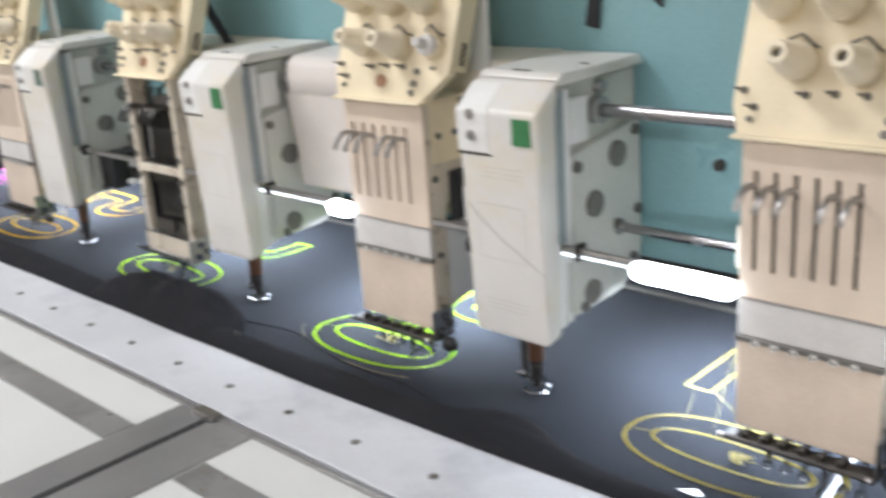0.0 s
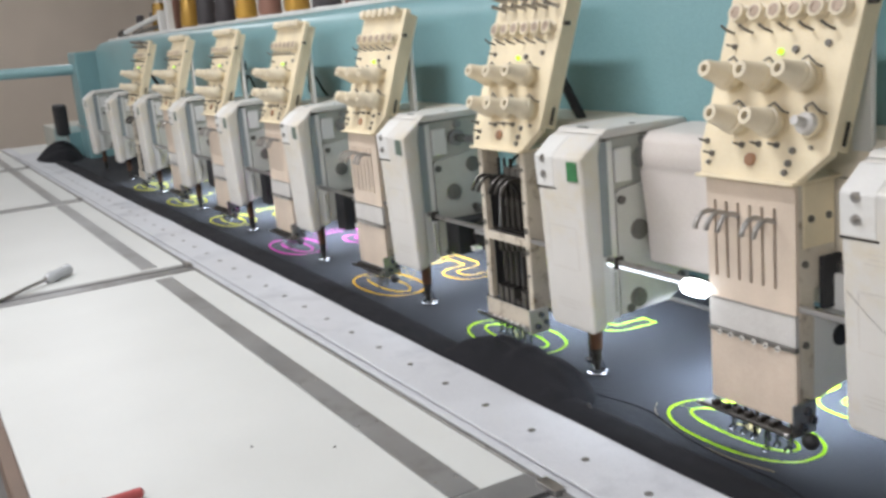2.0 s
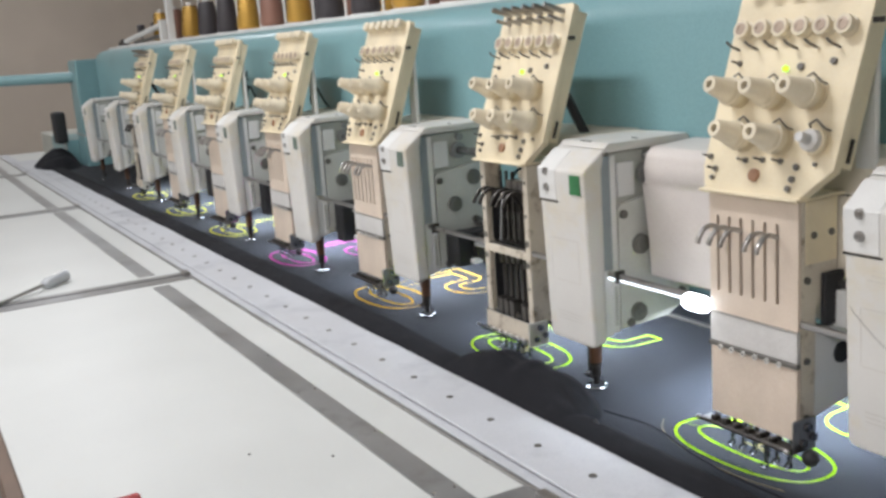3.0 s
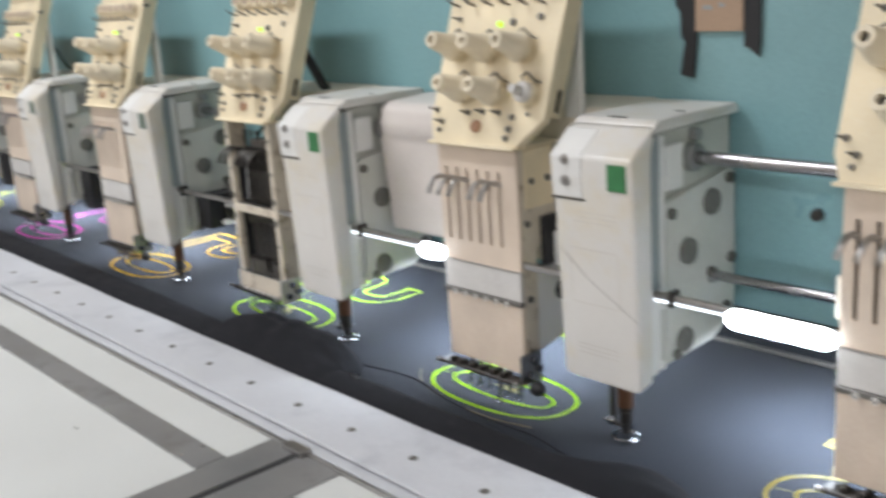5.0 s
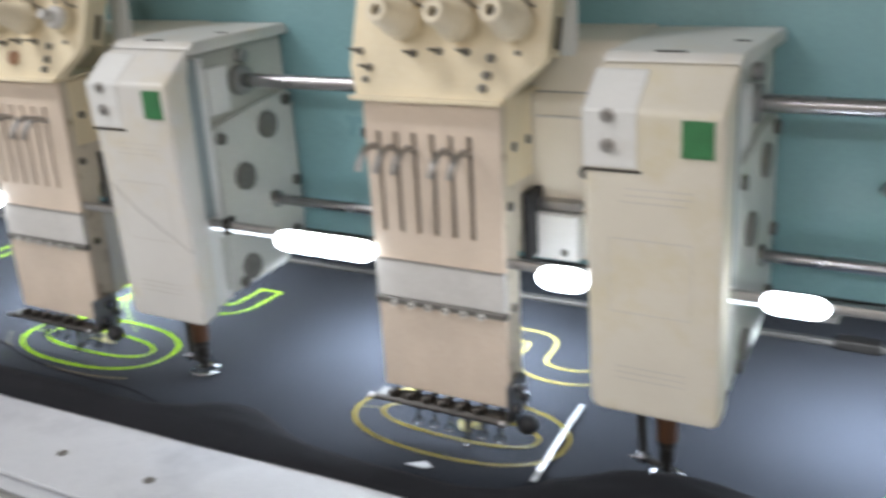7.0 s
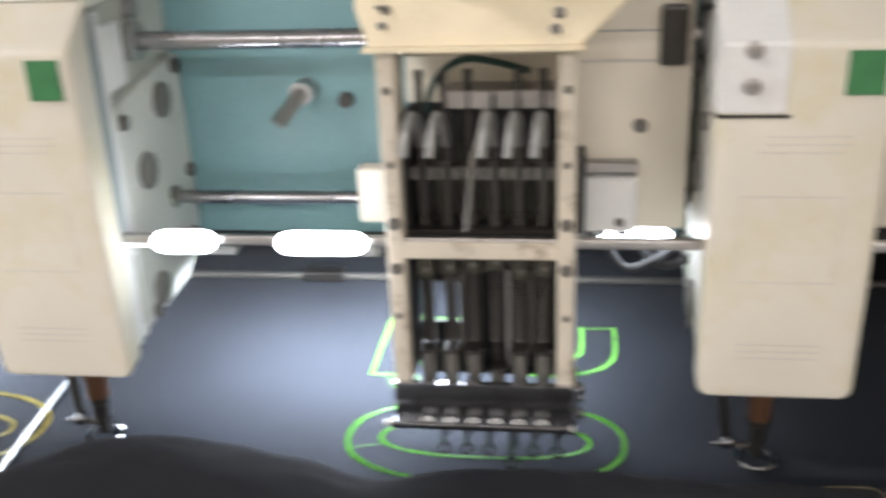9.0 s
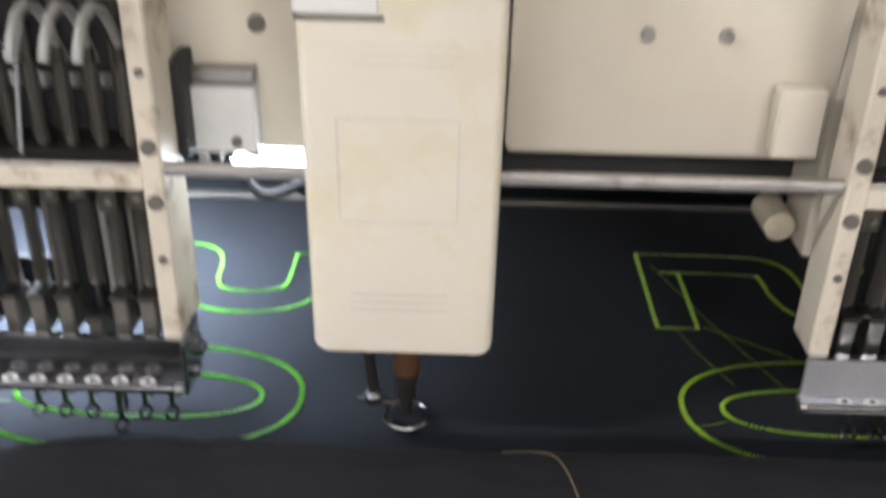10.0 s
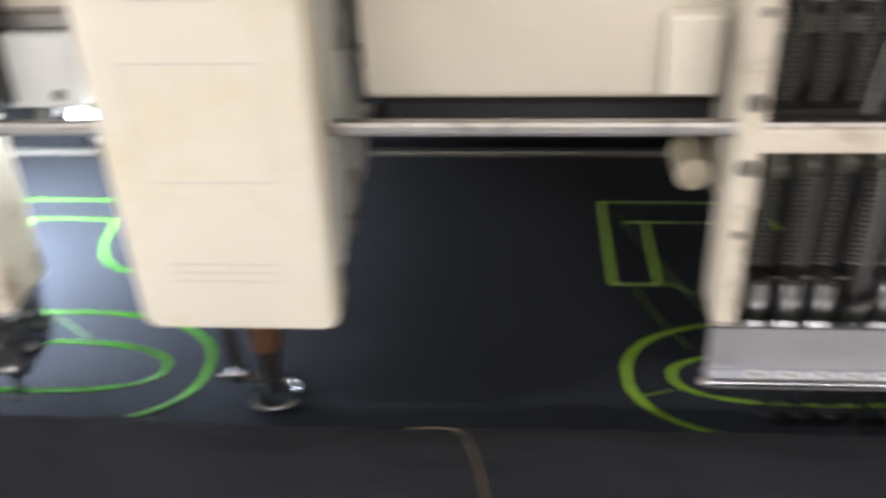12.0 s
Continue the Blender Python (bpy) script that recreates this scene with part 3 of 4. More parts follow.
def tension_board(t, white_top, bare=False):
    outline = [(-0.060, 0.0), (0.060, 0.0), (0.091, 0.030), (0.093, 0.208), (0.088, 0.213), (-0.064, 0.213), (-0.069, 0.208), (-0.068, 0.022)]
    m = TILT @ Matrix(((1, 0, 0, 0), (0, 0, 1, 0), (0, 1, 0, 0), (0, 0, 0, 1)))
    bm = slab(B(), outline, 0.0, 0.010, m)
    bmesh.ops.bevel(bm, geom=list(bm.edges), offset=0.0012, segments=2, affect="EDGES", profile=0.6)
    board = part("tension_board", bm, BOARD, t, "sloping cream plastic tension board")
    bm = slab(B(), [(0.074, 0.035), (0.090, 0.035), (0.091, 0.205), (0.074, 0.205)], 0.010, 0.024, m)
    part("board_rib", bm, BOARD, board)
    part("rib_slot", slab(B(), [(0.0905, 0.040), (0.0925, 0.040), (0.0925, 0.062), (0.0905, 0.062)], 0.014, 0.017, m), DARK, board)
    part("board_shelf", box(B(), -0.063, 0.063, -0.010, 0.057, 0.2775, 0.2808, 0.001, 1), BOARD, t)
    stubs = {(0.068, 0.054)}
    for x, v in ((-0.040, 0.097), (0.006, 0.096), (0.052, 0.097), (-0.020, 0.054), (0.025, 0.053), (0.068, 0.054)):
        bm = B()
        turned(bm, ((0, 0.0132), (0.0020, 0.0135), (0.0025, 0.0105), (0.0055, 0.0105), (0.006, 0.0132), (0.009, 0.0126)), on_board(x, v), BOARD_OUT, 20)
        part("tension_disc", bm, BOARD, board, "cream tension disc", True)
        bm = B()
        if (x, v) in stubs and bare:
            turned(bm, ((0.009, 0.0105), (0.015, 0.0100), (0.016, 0.0052), (0.028, 0.0046)), on_board(x, v), BOARD_OUT, 16)
            part("bare_spindle", bm, PLASTIC, board, "bare steel spindle without its knob", True)
        else:
            turned(bm, ((0.009, 0.0138), (0.0105, 0.0145), (0.0165, 0.0143), (0.0170, 0.0130), (0.0215, 0.0128), (0.0230, 0.0115), (0.043, 0.0088), (0.0450, 0.0078), (0.0452, 0.0040), (0.034, 0.0036)),
                   on_board(x, v), BOARD_OUT, 22)
            knob = part("tension_knob", bm, KNOB, board, "ivory plastic tension knob", True)
            part("knob_bore", turned(B(), ((0.0345, 0.0035), (0.0390, 0.0035)), on_board(x, v), BOARD_OUT, 12), DARK, knob)
        bm = B()
        a = on_board(x + 0.010, v + 0.012)
        tube(bm, [a, a + BOARD_OUT * 0.008, on_board(x + 0.002, v + 0.019, 0.012), on_board(x - 0.010, v + 0.016, 0.006), on_board(x - 0.012, v + 0.013, 0)], 0.0011, 6)
        part("check_spring", bm, BOLT, board)
    for i in range(6):
        x = -0.050 + 0.0245 * i
        bm = B()
        turned(bm, ((0, 0.0098), (0.003, 0.0102), (0.004, 0.0078), (0.007, 0.0078), (0.008, 0.0098), (0.011, 0.0092), (0.0112, 0.004), (0.0105, 0.0036)),
               on_board(x, 0.1615), BOARD_OUT, 18)
        roller = part("thread_roller", bm, KNOB, board, "ringed ivory thread roller", True)
        bm = turned(B(), ((0.0108, 0.0062), (0.0118, 0.0060), (0.0120, 0.0036), (0.0112, 0.0034)), on_board(x, 0.1615), BOARD_OUT, 16)
        part("roller_hub", bm, TAN, roller, "tan metal hub", True)
        bm = B()
        tube(bm, [on_board(x - 0.006, 0.143), on_board(x - 0.006, 0.1435, 0.012), on_board(x - 0.010, 0.147, 0.016)], 0.0014, 6)
        part("guide_pin", bm, BOLT, board)
        bm = B()
        if white_top:
            turned(bm, ((0, 0.0075), (0.003, 0.0085), (0.016, 0.0085), (0.018, 0.0065), (0.0182, 0.003), (0.017, 0.003)), on_board(x, 0.205, -0.002), BOARD_OUT, 14)
            part("thread_eyelet", bm, KNOB, board, "white ceramic thread eyelet", True)
        else:
            rod(bm, on_board(x, 0.203), on_board(x - 0.004, 0.203, 0.030), 0.0036, 10)
            rod(bm, on_board(x + 0.004, 0.190), on_board(x + 0.001, 0.190, 0.022), 0.0026, 8)
            part("thread_eyelet", bm, STEEL, board, "dark steel thread tube", True)
    part("pilot_light", turned(B(), ((0, 0.0030), (0.003, 0.0028), (0.0042, 0.0016)), on_board(0.0106, 0.1231), BOARD_OUT, 12), PILOT, board, "lit yellow-green pilot light")
    for x, v, r in ((-0.060, 0.033, 0.003), (-0.050, 0.021, 0.003), (-0.052, 0.012, 0.0025), (-0.013, 0.032, 0.003), (0.008, 0.034, 0.003), (0.030, 0.034, 0.003),
                    (0.050, 0.030, 0.0034), (0.048, 0.018, 0.0034), (0.046, 0.009, 0.0032), (0.070, 0.034, 0.002), (-0.050, 0.129, 0.003), (0.028, 0.125, 0.004),
                    (0.064, 0.130, 0.0036)):
        bm = turned(B(), ((0, r), (0.0025, r * 0.9)), on_board(x, v), BOARD_OUT, 10)
        if r == 0.003:
            rod(bm, on_board(x, v), on_board(x - 0.003, v, 0.010), 0.0012, 6)
        part("board_screw", bm, BOLT, board)
    # brackets behind
    if white_top:
        part("back_bracket", box(B(), 0.066, 0.088, 0.066, 0.072, 0.290, 0.44, 0.001, 1), PALE, t, "pale upright bracket behind the board")
        part("back_bracket", box(B(), 0.066, 0.088, 0.066, 0.100, 0.290, 0.296), PALE, t)
    else:
        bm = B()
        tube(bm, [(0.068, 0.052, 0.385), (0.070, 0.072, 0.345), (0.071, 0.094, 0.303)], 0.0065, 6)
        part("board_stay", bm, BLACK, t, "black steel stay behind the board")
    part("side_hook", box(B(), 0.093, 0.103, 0.052, 0.056, 0.435, 0.440), DARK, t)
    return board


NEEDLES = [-0.036 + 0.0149 * i for i in range(6)]


def needle_parts(t, open_case):
    for i, x in enumerate(NEEDLES):
        bm = B()
        turned(bm, ((0, 0.0022), (0.020, 0.0022), (0.021, 0.0012), (0.030, 0.0006), (0.040, 0.0004)), (x + 0.0095, 0.002, 0.054), (0, 0, -1), 8)
        if open_case:
            rod(bm, (x, 0.020, 0.060), (x, 0.020, 0.262), 0.0024, 10)
        bar = part("needle_bar", bm, DARK, t, "oily steel needle bar", True)
        if open_case:
            part("needle_clamp", box(B(), x - 0.0042, x + 0.0042, 0.007, 0.027, 0.056, 0.0785, 0.001, 1), BOLT, bar, "dull grey needle clamp")
            bm = box(B(), x - 0.0050, x + 0.0050, 0.006, 0.022, 0.0782, 0.0808, 0.0005, 1)
            rod(bm, (x + 0.003, 0.010, 0.080), (x + 0.009, 0.006, 0.0825), 0.0008, 6)
            part("clamp_cap", bm, DARK, bar)
        f = x + 0.0095
        bm = B()
        rod(bm, (f, -0.002, 0.036), (f, -0.002, 0.0165), 0.0017, 8)
        rod(bm, (f + 0.0035, 0.000, 0.036), (f + 0.0035, 0.000, 0.022), 0.0012, 6)
        tube(bm, [(f + 0.0034 * math.cos(a), -0.003 + 0.0034 * math.sin(a), 0.0125 + 0.0018 * math.sin(a)) for a in (k * math.pi / 6 for k in range(12))], 0.0010, 6, True)
        rod(bm, (f, -0.002, 0.0175), (f, 0.0010, 0.0145), 0.0012, 6)
        foot = part("presser_foot", bm, GUN, t, "small dark presser foot with a ring", True)
        if i == 3:
            bar["works"] = foot["works"] = 1


def rail_parts(t, open_case):
    lift = 0.039 if open_case else 0.0345
    part("rail_shelf", box(B(), -0.0590, 0.0585, -0.0140, 0.0, 0.0335, 0.0362, 0.0006, 1), GUN if open_case else DARK, t)
    part("rail_rod", rod(B(), (-0.0625, -0.0158, lift), (0.0595, -0.0158, lift), 0.0019, 10), GUN if open_case else DARK, t, "steel rod along the needle rail", True)
    for x in (-0.061, 0.058):
        part("rail_end", turned(B(), ((0, 0.0026), (0.004, 0.0026)), (x - 0.002, -0.0158, lift), (1, 0, 0), 10), STEEL, t, smooth=True)
    part("side_bracket", box(B(), 0.0585, 0.0610, -0.010, 0.022, 0.030, 0.064, 0.001, 1), STEEL if not open_case else GUN, t)
    for y, z in ((0.002, 0.040), (0.008, 0.055), (0.016, 0.044)):
        part("bracket_bolt", side_disc(B(), y, z, 0.0042, 0.0610, 0.004), GUN, t)
    if open_case:
        return
    bm = B()
    turned(bm, ((0, 0.003), (0.004, 0.007), (0.009, 0.0085), (0.014, 0.007), (0.018, 0.002)), (0.0605, 0.004, 0.027), (1, 0, 0), 16)
    part("ball_knob", bm, BLACK, t, "black ball knob", True)


def arm_parts(t, side_box):
    """The arm that carries the needle case, beside and behind it."""
    part("arm_box", prism(B(), [(0.058, 0.147), (0.057, 0.268), (0.062, 0.276), (0.066, 0.303), (0.074, 0.312), (0.136, 0.316), (0.136, 0.147)], -0.050, 0.1285, 0.003, 2),
         BEIGE, t, "beige enamelled head arm", True)
    part("arm_seam", box(B(), 0.060, 0.1285, 0.0555, 0.0575, 0.2575, 0.2590), INK, t)
    part("arm_bolt", turned(B(), ((0, 0.0048), (0.003, 0.0044)), (0.098, 0.058, 0.217), (0, -1, 0), 14), BOLT, t)
    part("arm_hinge", box(B(), 0.108, 0.124, 0.050, 0.060, 0.256, 0.292, 0.002), DARK, t)
    slide = part("slide_block", box(B(), 0.060, 0.097, 0.044, 0.058, 0.150, 0.1865, 0.0015, 1), PALE, t, "white slide block")
    part("slide_bolt", turned(B(), ((0, 0.003), (0.002, 0.003)), (0.086, 0.0445, 0.157), (0, -1, 0), 10), BOLT, slide)
    part("slide_bar", box(B(), 0.057, 0.097, 0.048, 0.057, 0.188, 0.196, 0.001, 1), STEEL, t)
    part("slide_block", box(B(), -0.083, -0.058, 0.044, 0.058, 0.155, 0.1925, 0.0015, 1), BEIGE, t)
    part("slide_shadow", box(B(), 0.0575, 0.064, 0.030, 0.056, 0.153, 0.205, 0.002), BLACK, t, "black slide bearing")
    if side_box:
        part("side_box", prism(B(), [(0.060, 0.147), (0.057, 0.262), (0.054, 0.268), (0.052, 0.280), (0.056, 0.298), (0.066, 0.306), (0.136, 0.310), (0.136, 0.147)],
                               -0.2215, -0.0505, 0.005, 3), BEIGE if side_box == 2 else ROSY, t, "enamelled cover box beside the head", True)
        if side_box == 2:
            # black strip before the beam's face, below the boxes
            part("lower_guard", box(B(), -0.2215, 0.1285, 0.110, 0.136, 0.1135, 0.1465, 0.002, 1), BLACK, t, "black strip under the cover box")
        for x in (-0.152, -0.112):
            if side_box == 2:
                part("box_bolt", turned(B(), ((0, 0.0040), (0.003, 0.0036)), (x, 0.0575, 0.2165), (0, -1, 0), 12), STEEL, t)


def covered_head(bare=False):
    t = thing("needle_sewing_unit", "cream six-needle embroidery head with one bare tension spindle" if bare else "cream six-needle embroidery head with slotted peach cover", "embroidery head", "embroidery heads")
    tension_board(t, True, bare)
    part("case_body", prism(B(), [(0.0055, 0.045), (0.0055, 0.277), (0.055, 0.277), (0.055, 0.186), (0.040, 0.180), (0.024, 0.172), (0.024, 0.045)], -0.0565, 0.0565, 0.001, 1), CASE, t)
    part("slot_back", box(B(), -0.052, 0.045, 0.0035, 0.006, 0.168, 0.256), DARK, t)
    slots = [-0.0455 + 0.0155 * i for i in range(6)]
    bm = B()
    xs = [-0.057] + [e for s in slots for e in (s - 0.0019, s + 0.0019)] + [0.057]
    zs = [0.1515, 0.174, 0.253, 0.277]
    net = [[bm.verts.new((x, 0.0, z)) for z in zs] for x in xs]
    for i in range(len(xs) - 1):
        for j in range(3):
            if j != 1 or i % 2 == 0:
                bm.faces.new((net[i][j], net[i + 1][j], net[i + 1][j + 1], net[i][j + 1]))
    made = bmesh.ops.extrude_face_region(bm, geom=list(bm.faces))
    bmesh.ops.translate(bm, vec=(0, 0.004, 0), verts=[v for v in made["geom"] if isinstance(v, bmesh.types.BMVert)])
    part("upper_cover", bm, PEACH, t, "peach enamelled cover with six slots")
    part("window_strip", box(B(), -0.057, 0.057, -0.0012, 0.004, 0.1195, 0.1505, 0.0006, 1), PLASTIC, t, "grey translucent strip")
    part("strip_edge", box(B(), -0.058, 0.058, -0.003, 0.003, 0.1142, 0.1192, 0.0006, 1), BOLT, t)
    part("strip_edge", box(B(), -0.057, 0.057, -0.002, 0.003, 0.1500, 0.1515), STEEL, t)
    part("lower_cover", box(B(), -0.057, 0.057, -0.001, 0.005, 0.0395, 0.1160, 0.001, 1), PEACH, t, "peach enamelled lower cover")
    for i in range(6):
        part("cover_button", turned(B(), ((0, 0.0030), (0.0016, 0.0028)), (slots[i] + 0.005, -0.003, 0.1148), (0, -1, 0), 10), BUTTON, t)
        part("button_hole", turned(B(), ((0, 0.0014), (0.0019, 0.0013)), (slots[i] + 0.005, -0.003, 0.1148), (0, -1, 0), 8), DARK, t)
        part("rail_stop", box(B(), slots[i], slots[i] + 0.006, -0.014, -0.005, 0.0355, 0.0415, 0.0008, 1), DARK, t)
        if i == 3:
            continue
        bm = B()
        x = slots[i]
        tube(bm, [(x, 0.006, 0.238), (x, -0.010, 0.244), (x - 0.001, -0.017, 0.2425), (x - 0.002, -0.0215, 0.2375), (x - 0.0035, -0.0240, 0.2315), (x - 0.004, -0.0245, 0.2275)], 0.0026, 8)
        part("take_up_lever", bm, STEEL, t, "hooked chrome take-up lever", True)
    part("side_panel", box(B(), 0.0555, 0.0575, 0.010, 0.053, 0.215, 0.276, 0.0005, 1), BOARD, t)
    for y, z in ((0.020, 0.243), (0.044, 0.243), (0.012, 0.20), (0.012, 0.12), (0.012, 0.062), (0.046, 0.19)):
        part("case_bolt", side_disc(B(), y, z, 0.0036, 0.0560, 0.003), BOLT, t)
    if bare:
        arm = part("lower_arm", prism(B(), [(0.026, 0.058), (0.026, 0.148), (0.125, 0.148), (0.125, 0.095), (0.073, 0.068)], 0.047, 0.0545, 0.0015, 2), PALE, t, "white enamelled lower arm plate")
        part("arm_cap", side_disc(B(), 0.064, 0.118, 0.011, 0.0545, 0.002), BLACK, arm, "black round cap")
    rail_parts(t, False)
    needle_parts(t, False)
    return t


def open_head():
    t = thing("needle_sewing_unit", "cream embroidery head with its cover off, needle bars bare", "embroidery head", "embroidery heads")
    tension_board(t, False)
    part("case_frame", box(B(), -0.0575, -0.0465, 0.0, 0.028, 0.060, 0.277, 0.0012, 1), CASE, t, "worn cream case post")
    part("case_frame", box(B(), 0.0475, 0.0585, 0.0, 0.038, 0.060, 0.277, 0.0012, 1), CASE, t, "worn cream case post")
    part("crossbar", box(B(), -0.0475, 0.0485, 0.0, 0.007, 0.1480, 0.1590, 0.001, 1), CASE, t, "worn cream crossbar")
    part("crossbar", box(B(), -0.0475, 0.0485, 0.030, 0.050, 0.268, 0.277, 0.001, 1), CASE, t)
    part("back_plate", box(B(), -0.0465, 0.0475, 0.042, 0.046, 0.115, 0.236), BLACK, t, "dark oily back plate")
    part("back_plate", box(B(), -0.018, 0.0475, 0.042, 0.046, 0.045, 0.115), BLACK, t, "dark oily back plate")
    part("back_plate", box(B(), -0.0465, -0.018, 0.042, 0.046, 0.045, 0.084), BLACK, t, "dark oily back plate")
    # black sheets over the left post's inner face, one to each bay
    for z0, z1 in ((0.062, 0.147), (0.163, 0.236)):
        part("side_liner", box(B(), -0.0463, -0.0445, 0.009, 0.042, z0, z1), BLACK, t, "black sheet inside the case post")
    part("spacer_tube", rod(B(), (0.0165, 0.030, 0.080), (0.0165, 0.030, 0.118), 0.0036), BOLT, t, "dull brass spacer tube", True)
    part("guide_block", box(B(), -0.0465, 0.0475, 0.012, 0.042, 0.1585, 0.1630), DARK, t)
    part("guide_block", box(B(), -0.0465, 0.0475, 0.030, 0.042, 0.190, 0.198), STEEL, t)
    part("guide_block", box(B(), -0.020, 0.047, 0.018, 0.042, 0.238, 0.250, 0.001, 1), STEEL, t)
    part("guide_block", box(B(), -0.0465, 0.0475, 0.026, 0.042, 0.128, 0.150), DARK, t)
    for i, x in enumerate(NEEDLES):
        # greasy sliders on the bars, each at its own height
        low = 0.1285 + 0.006 * ((i * 5) % 4) / 3
        part("slider", box(B(), x - 0.0052, x + 0.0052, 0.0125, 0.027, low, 0.147, 0.0022, 2), GREASE, t, "greasy dark slider")
        part("clamp_screw", turned(B(), ((0, 0.0022), (0.0012, 0.0020)), (x + 0.001, 0.0127, low + 0.007), (0, -1, 0), 8), BOLT, t)
        part("upper_bar", box(B(), x + 0.0056, x + 0.0090, 0.029, 0.034, 0.163, 0.215, 0.0008, 1), GREASE, t, "greasy dark guide bar")
        if i in (1, 3, 4):
            part("guide_rod", rod(B(), (x + 0.0070, 0.024, 0.062), (x + 0.0070, 0.024, 0.132), 0.0019), HUB if i == 3 else BOLT, t, "thin steel guide rod", True)
    for z, r in ((0.105, 0.0024), (0.1375, 0.0044), (0.1672, 0.0044), (0.205, 0.0024), (0.250, 0.0028)):
        for x in (-0.052, 0.053):
            part("post_bolt", turned(B(), ((0, r), (0.0015, r * 0.9)), (x, 0.0003, z + 0.004), (0, -1, 0), 10), BOLT, t)
    for x in NEEDLES:
        part("spring", coil(B(), x, 0.020, 0.082, 0.132, 0.0038, 0.0007, 19), BOLT, t, "coil spring on a needle bar", True)
        part("spring", coil(B(), x, 0.020, 0.164, 0.206, 0.0031, 0.0006, 19), BOLT, t, "coil spring on a needle bar", True)
    for i, x in enumerate(NEEDLES):
        bm = B()
        if i != 2:
            tube(bm, [(x, 0.026, 0.206), (x, 0.014, 0.226), (x, 0.004, 0.237), (x - 0.001, -0.005, 0.241), (x - 0.002, -0.014, 0.238), (x - 0.003, -0.021, 0.229), (x - 0.004, -0.024, 0.221)], 0.0027, 8)
            part("take_up_lever", bm, HUB, t, "hooked steel take-up lever", True)
    bm = B()
    tube(bm, smoothed([(-0.034, 0.034, 0.232), (-0.030, 0.036, 0.252), (-0.012, 0.038, 0.266), (0.010, 0.040, 0.262), (0.030, 0.040, 0.256)], 2), 0.0022, 8)
    part("oil_tube", bm, CABLE, t, "dark green oil tube", True)
    part("thread_wire", tube(B(), [(0.006, -0.001, 0.244), (-0.002, -0.003, 0.215), (-0.008, -0.003, 0.168)], 0.0011, 6), CHROME, t, "bright thread wire", True)
    part("needle_plate", box(B(), -0.0580, 0.0580, -0.0030, 0.0, 0.0362, 0.0610, 0.0005, 1), GUN, t, "polished dark needle plate")
    part("plate_lip", box(B(), -0.0580, 0.0580, -0.0038, 0.001, 0.0610, 0.0620), CHROME, t)
    for x in NEEDLES:
        bm = B()
        turned(bm, ((0, 0.0042), (0.0016, 0.0042), (0.0020, 0.0036), (0.0020, 0.0018), (0.0010, 0.0016)), (x, -0.0085, 0.0362), (0, 0, 1), 16)
        screw = part("shelf_screw", bm, BUTTON, t, "pale ring-shaped screw", True)
        part("screw_hole", turned(B(), ((0, 0.0017), (0.0018, 0.0016)), (x, -0.0085, 0.0364), (0, 0, 1), 10), DARK, screw)
    rail_parts(t, True)
    needle_parts(t, True)
    return t


heads = {}
OPEN = (-6, -1, 2, 3)
sources = {0: covered_head(True), 1: covered_head(), 2: open_head()}
for k in range(-6, 4):
    source = sources.get(k) or sources[2 if k in OPEN else 1]
    if k in sources:
        source.matrix_basis = pose(k * PITCH, 0, 0)
    heads[k] = source if k in sources else copy_thing(source, pose(k * PITCH, 0, 0))
for k, head in heads.items():
    if k <= 0:
        board = next(c for c in head.children if c.name.startswith("tension_board"))
        part("brass_knob", turned(B(), ((0, 0.0065), (0.003, 0.0062), (0.0035, 0.005)), on_board(0.002, 0.0185), BOARD_OUT, 14), BRASS, board, "small copper knob")
    arm_parts(head, {0: 1, 3: 2}.get(k, 0))
    if k in (-6, -1):
        for c in head.children:
            if c.name.startswith("take_up_lever"):
                c.data = c.data.copy()
                c.data.materials[0] = DARK
                tagged(c, "dull dark take-up lever")
            if c.name.split(".")[0] in ("needle_plate", "side_bracket"):
                c.data = c.data.copy()
                c.data.materials[0] = CASE if c.name.startswith("needle") else PANEL
                tagged(c, "worn cream needle plate" if c.name.startswith("needle") else "greenish white side bracket")
    if k == 3:
        # this head's plate, shelf and clamps are bare bright steel
        tagged(head, "cream embroidery head with its cover off and bright steel needle plate", "embroidery head", "embroidery heads")
        for c in list(head.children) + [g for c in head.children for g in c.children]:
            if c.name.split(".")[0] in ("needle_plate", "rail_shelf", "needle_clamp"):
                c.data = c.data.copy()
                c.data.materials[0] = STEEL if c.name.startswith("needle_clamp") else BARE
                if c.name.startswith("needle_plate"):
                    tagged(c, "bare bright needle plate")


# ---- the carriage and the cloth, which travel together ----
def embroidery_frame():
    t = thing("cloth_carriage", "long grey painted aluminium cloth frame with a row of holes", "frame")
    part("border_plate", box(B(), -4.6, 2.3, -0.1955, -0.086, 0.0005, 0.0040, 0.0010, 1), PLATE, t)
    for i in range(-42, 6):
        x = 0.053 + 0.0975 * i
        part("frame_screw", turned(B(), ((0, 0.0046), (0.0008, 0.0042), (0.0009, 0.002)), (x, -0.1555, 0.0040), (0, 0, 1), 12), BOLT, t)
    part("far_rail", box(B(), -4.6, 2.3, 0.402, 0.435, 0.0005, 0.012, 0.002, 1), DARK, t)
    return t


def bell(x, middle, wide):
    return math.exp(-(((x - middle) / wide) ** 2))


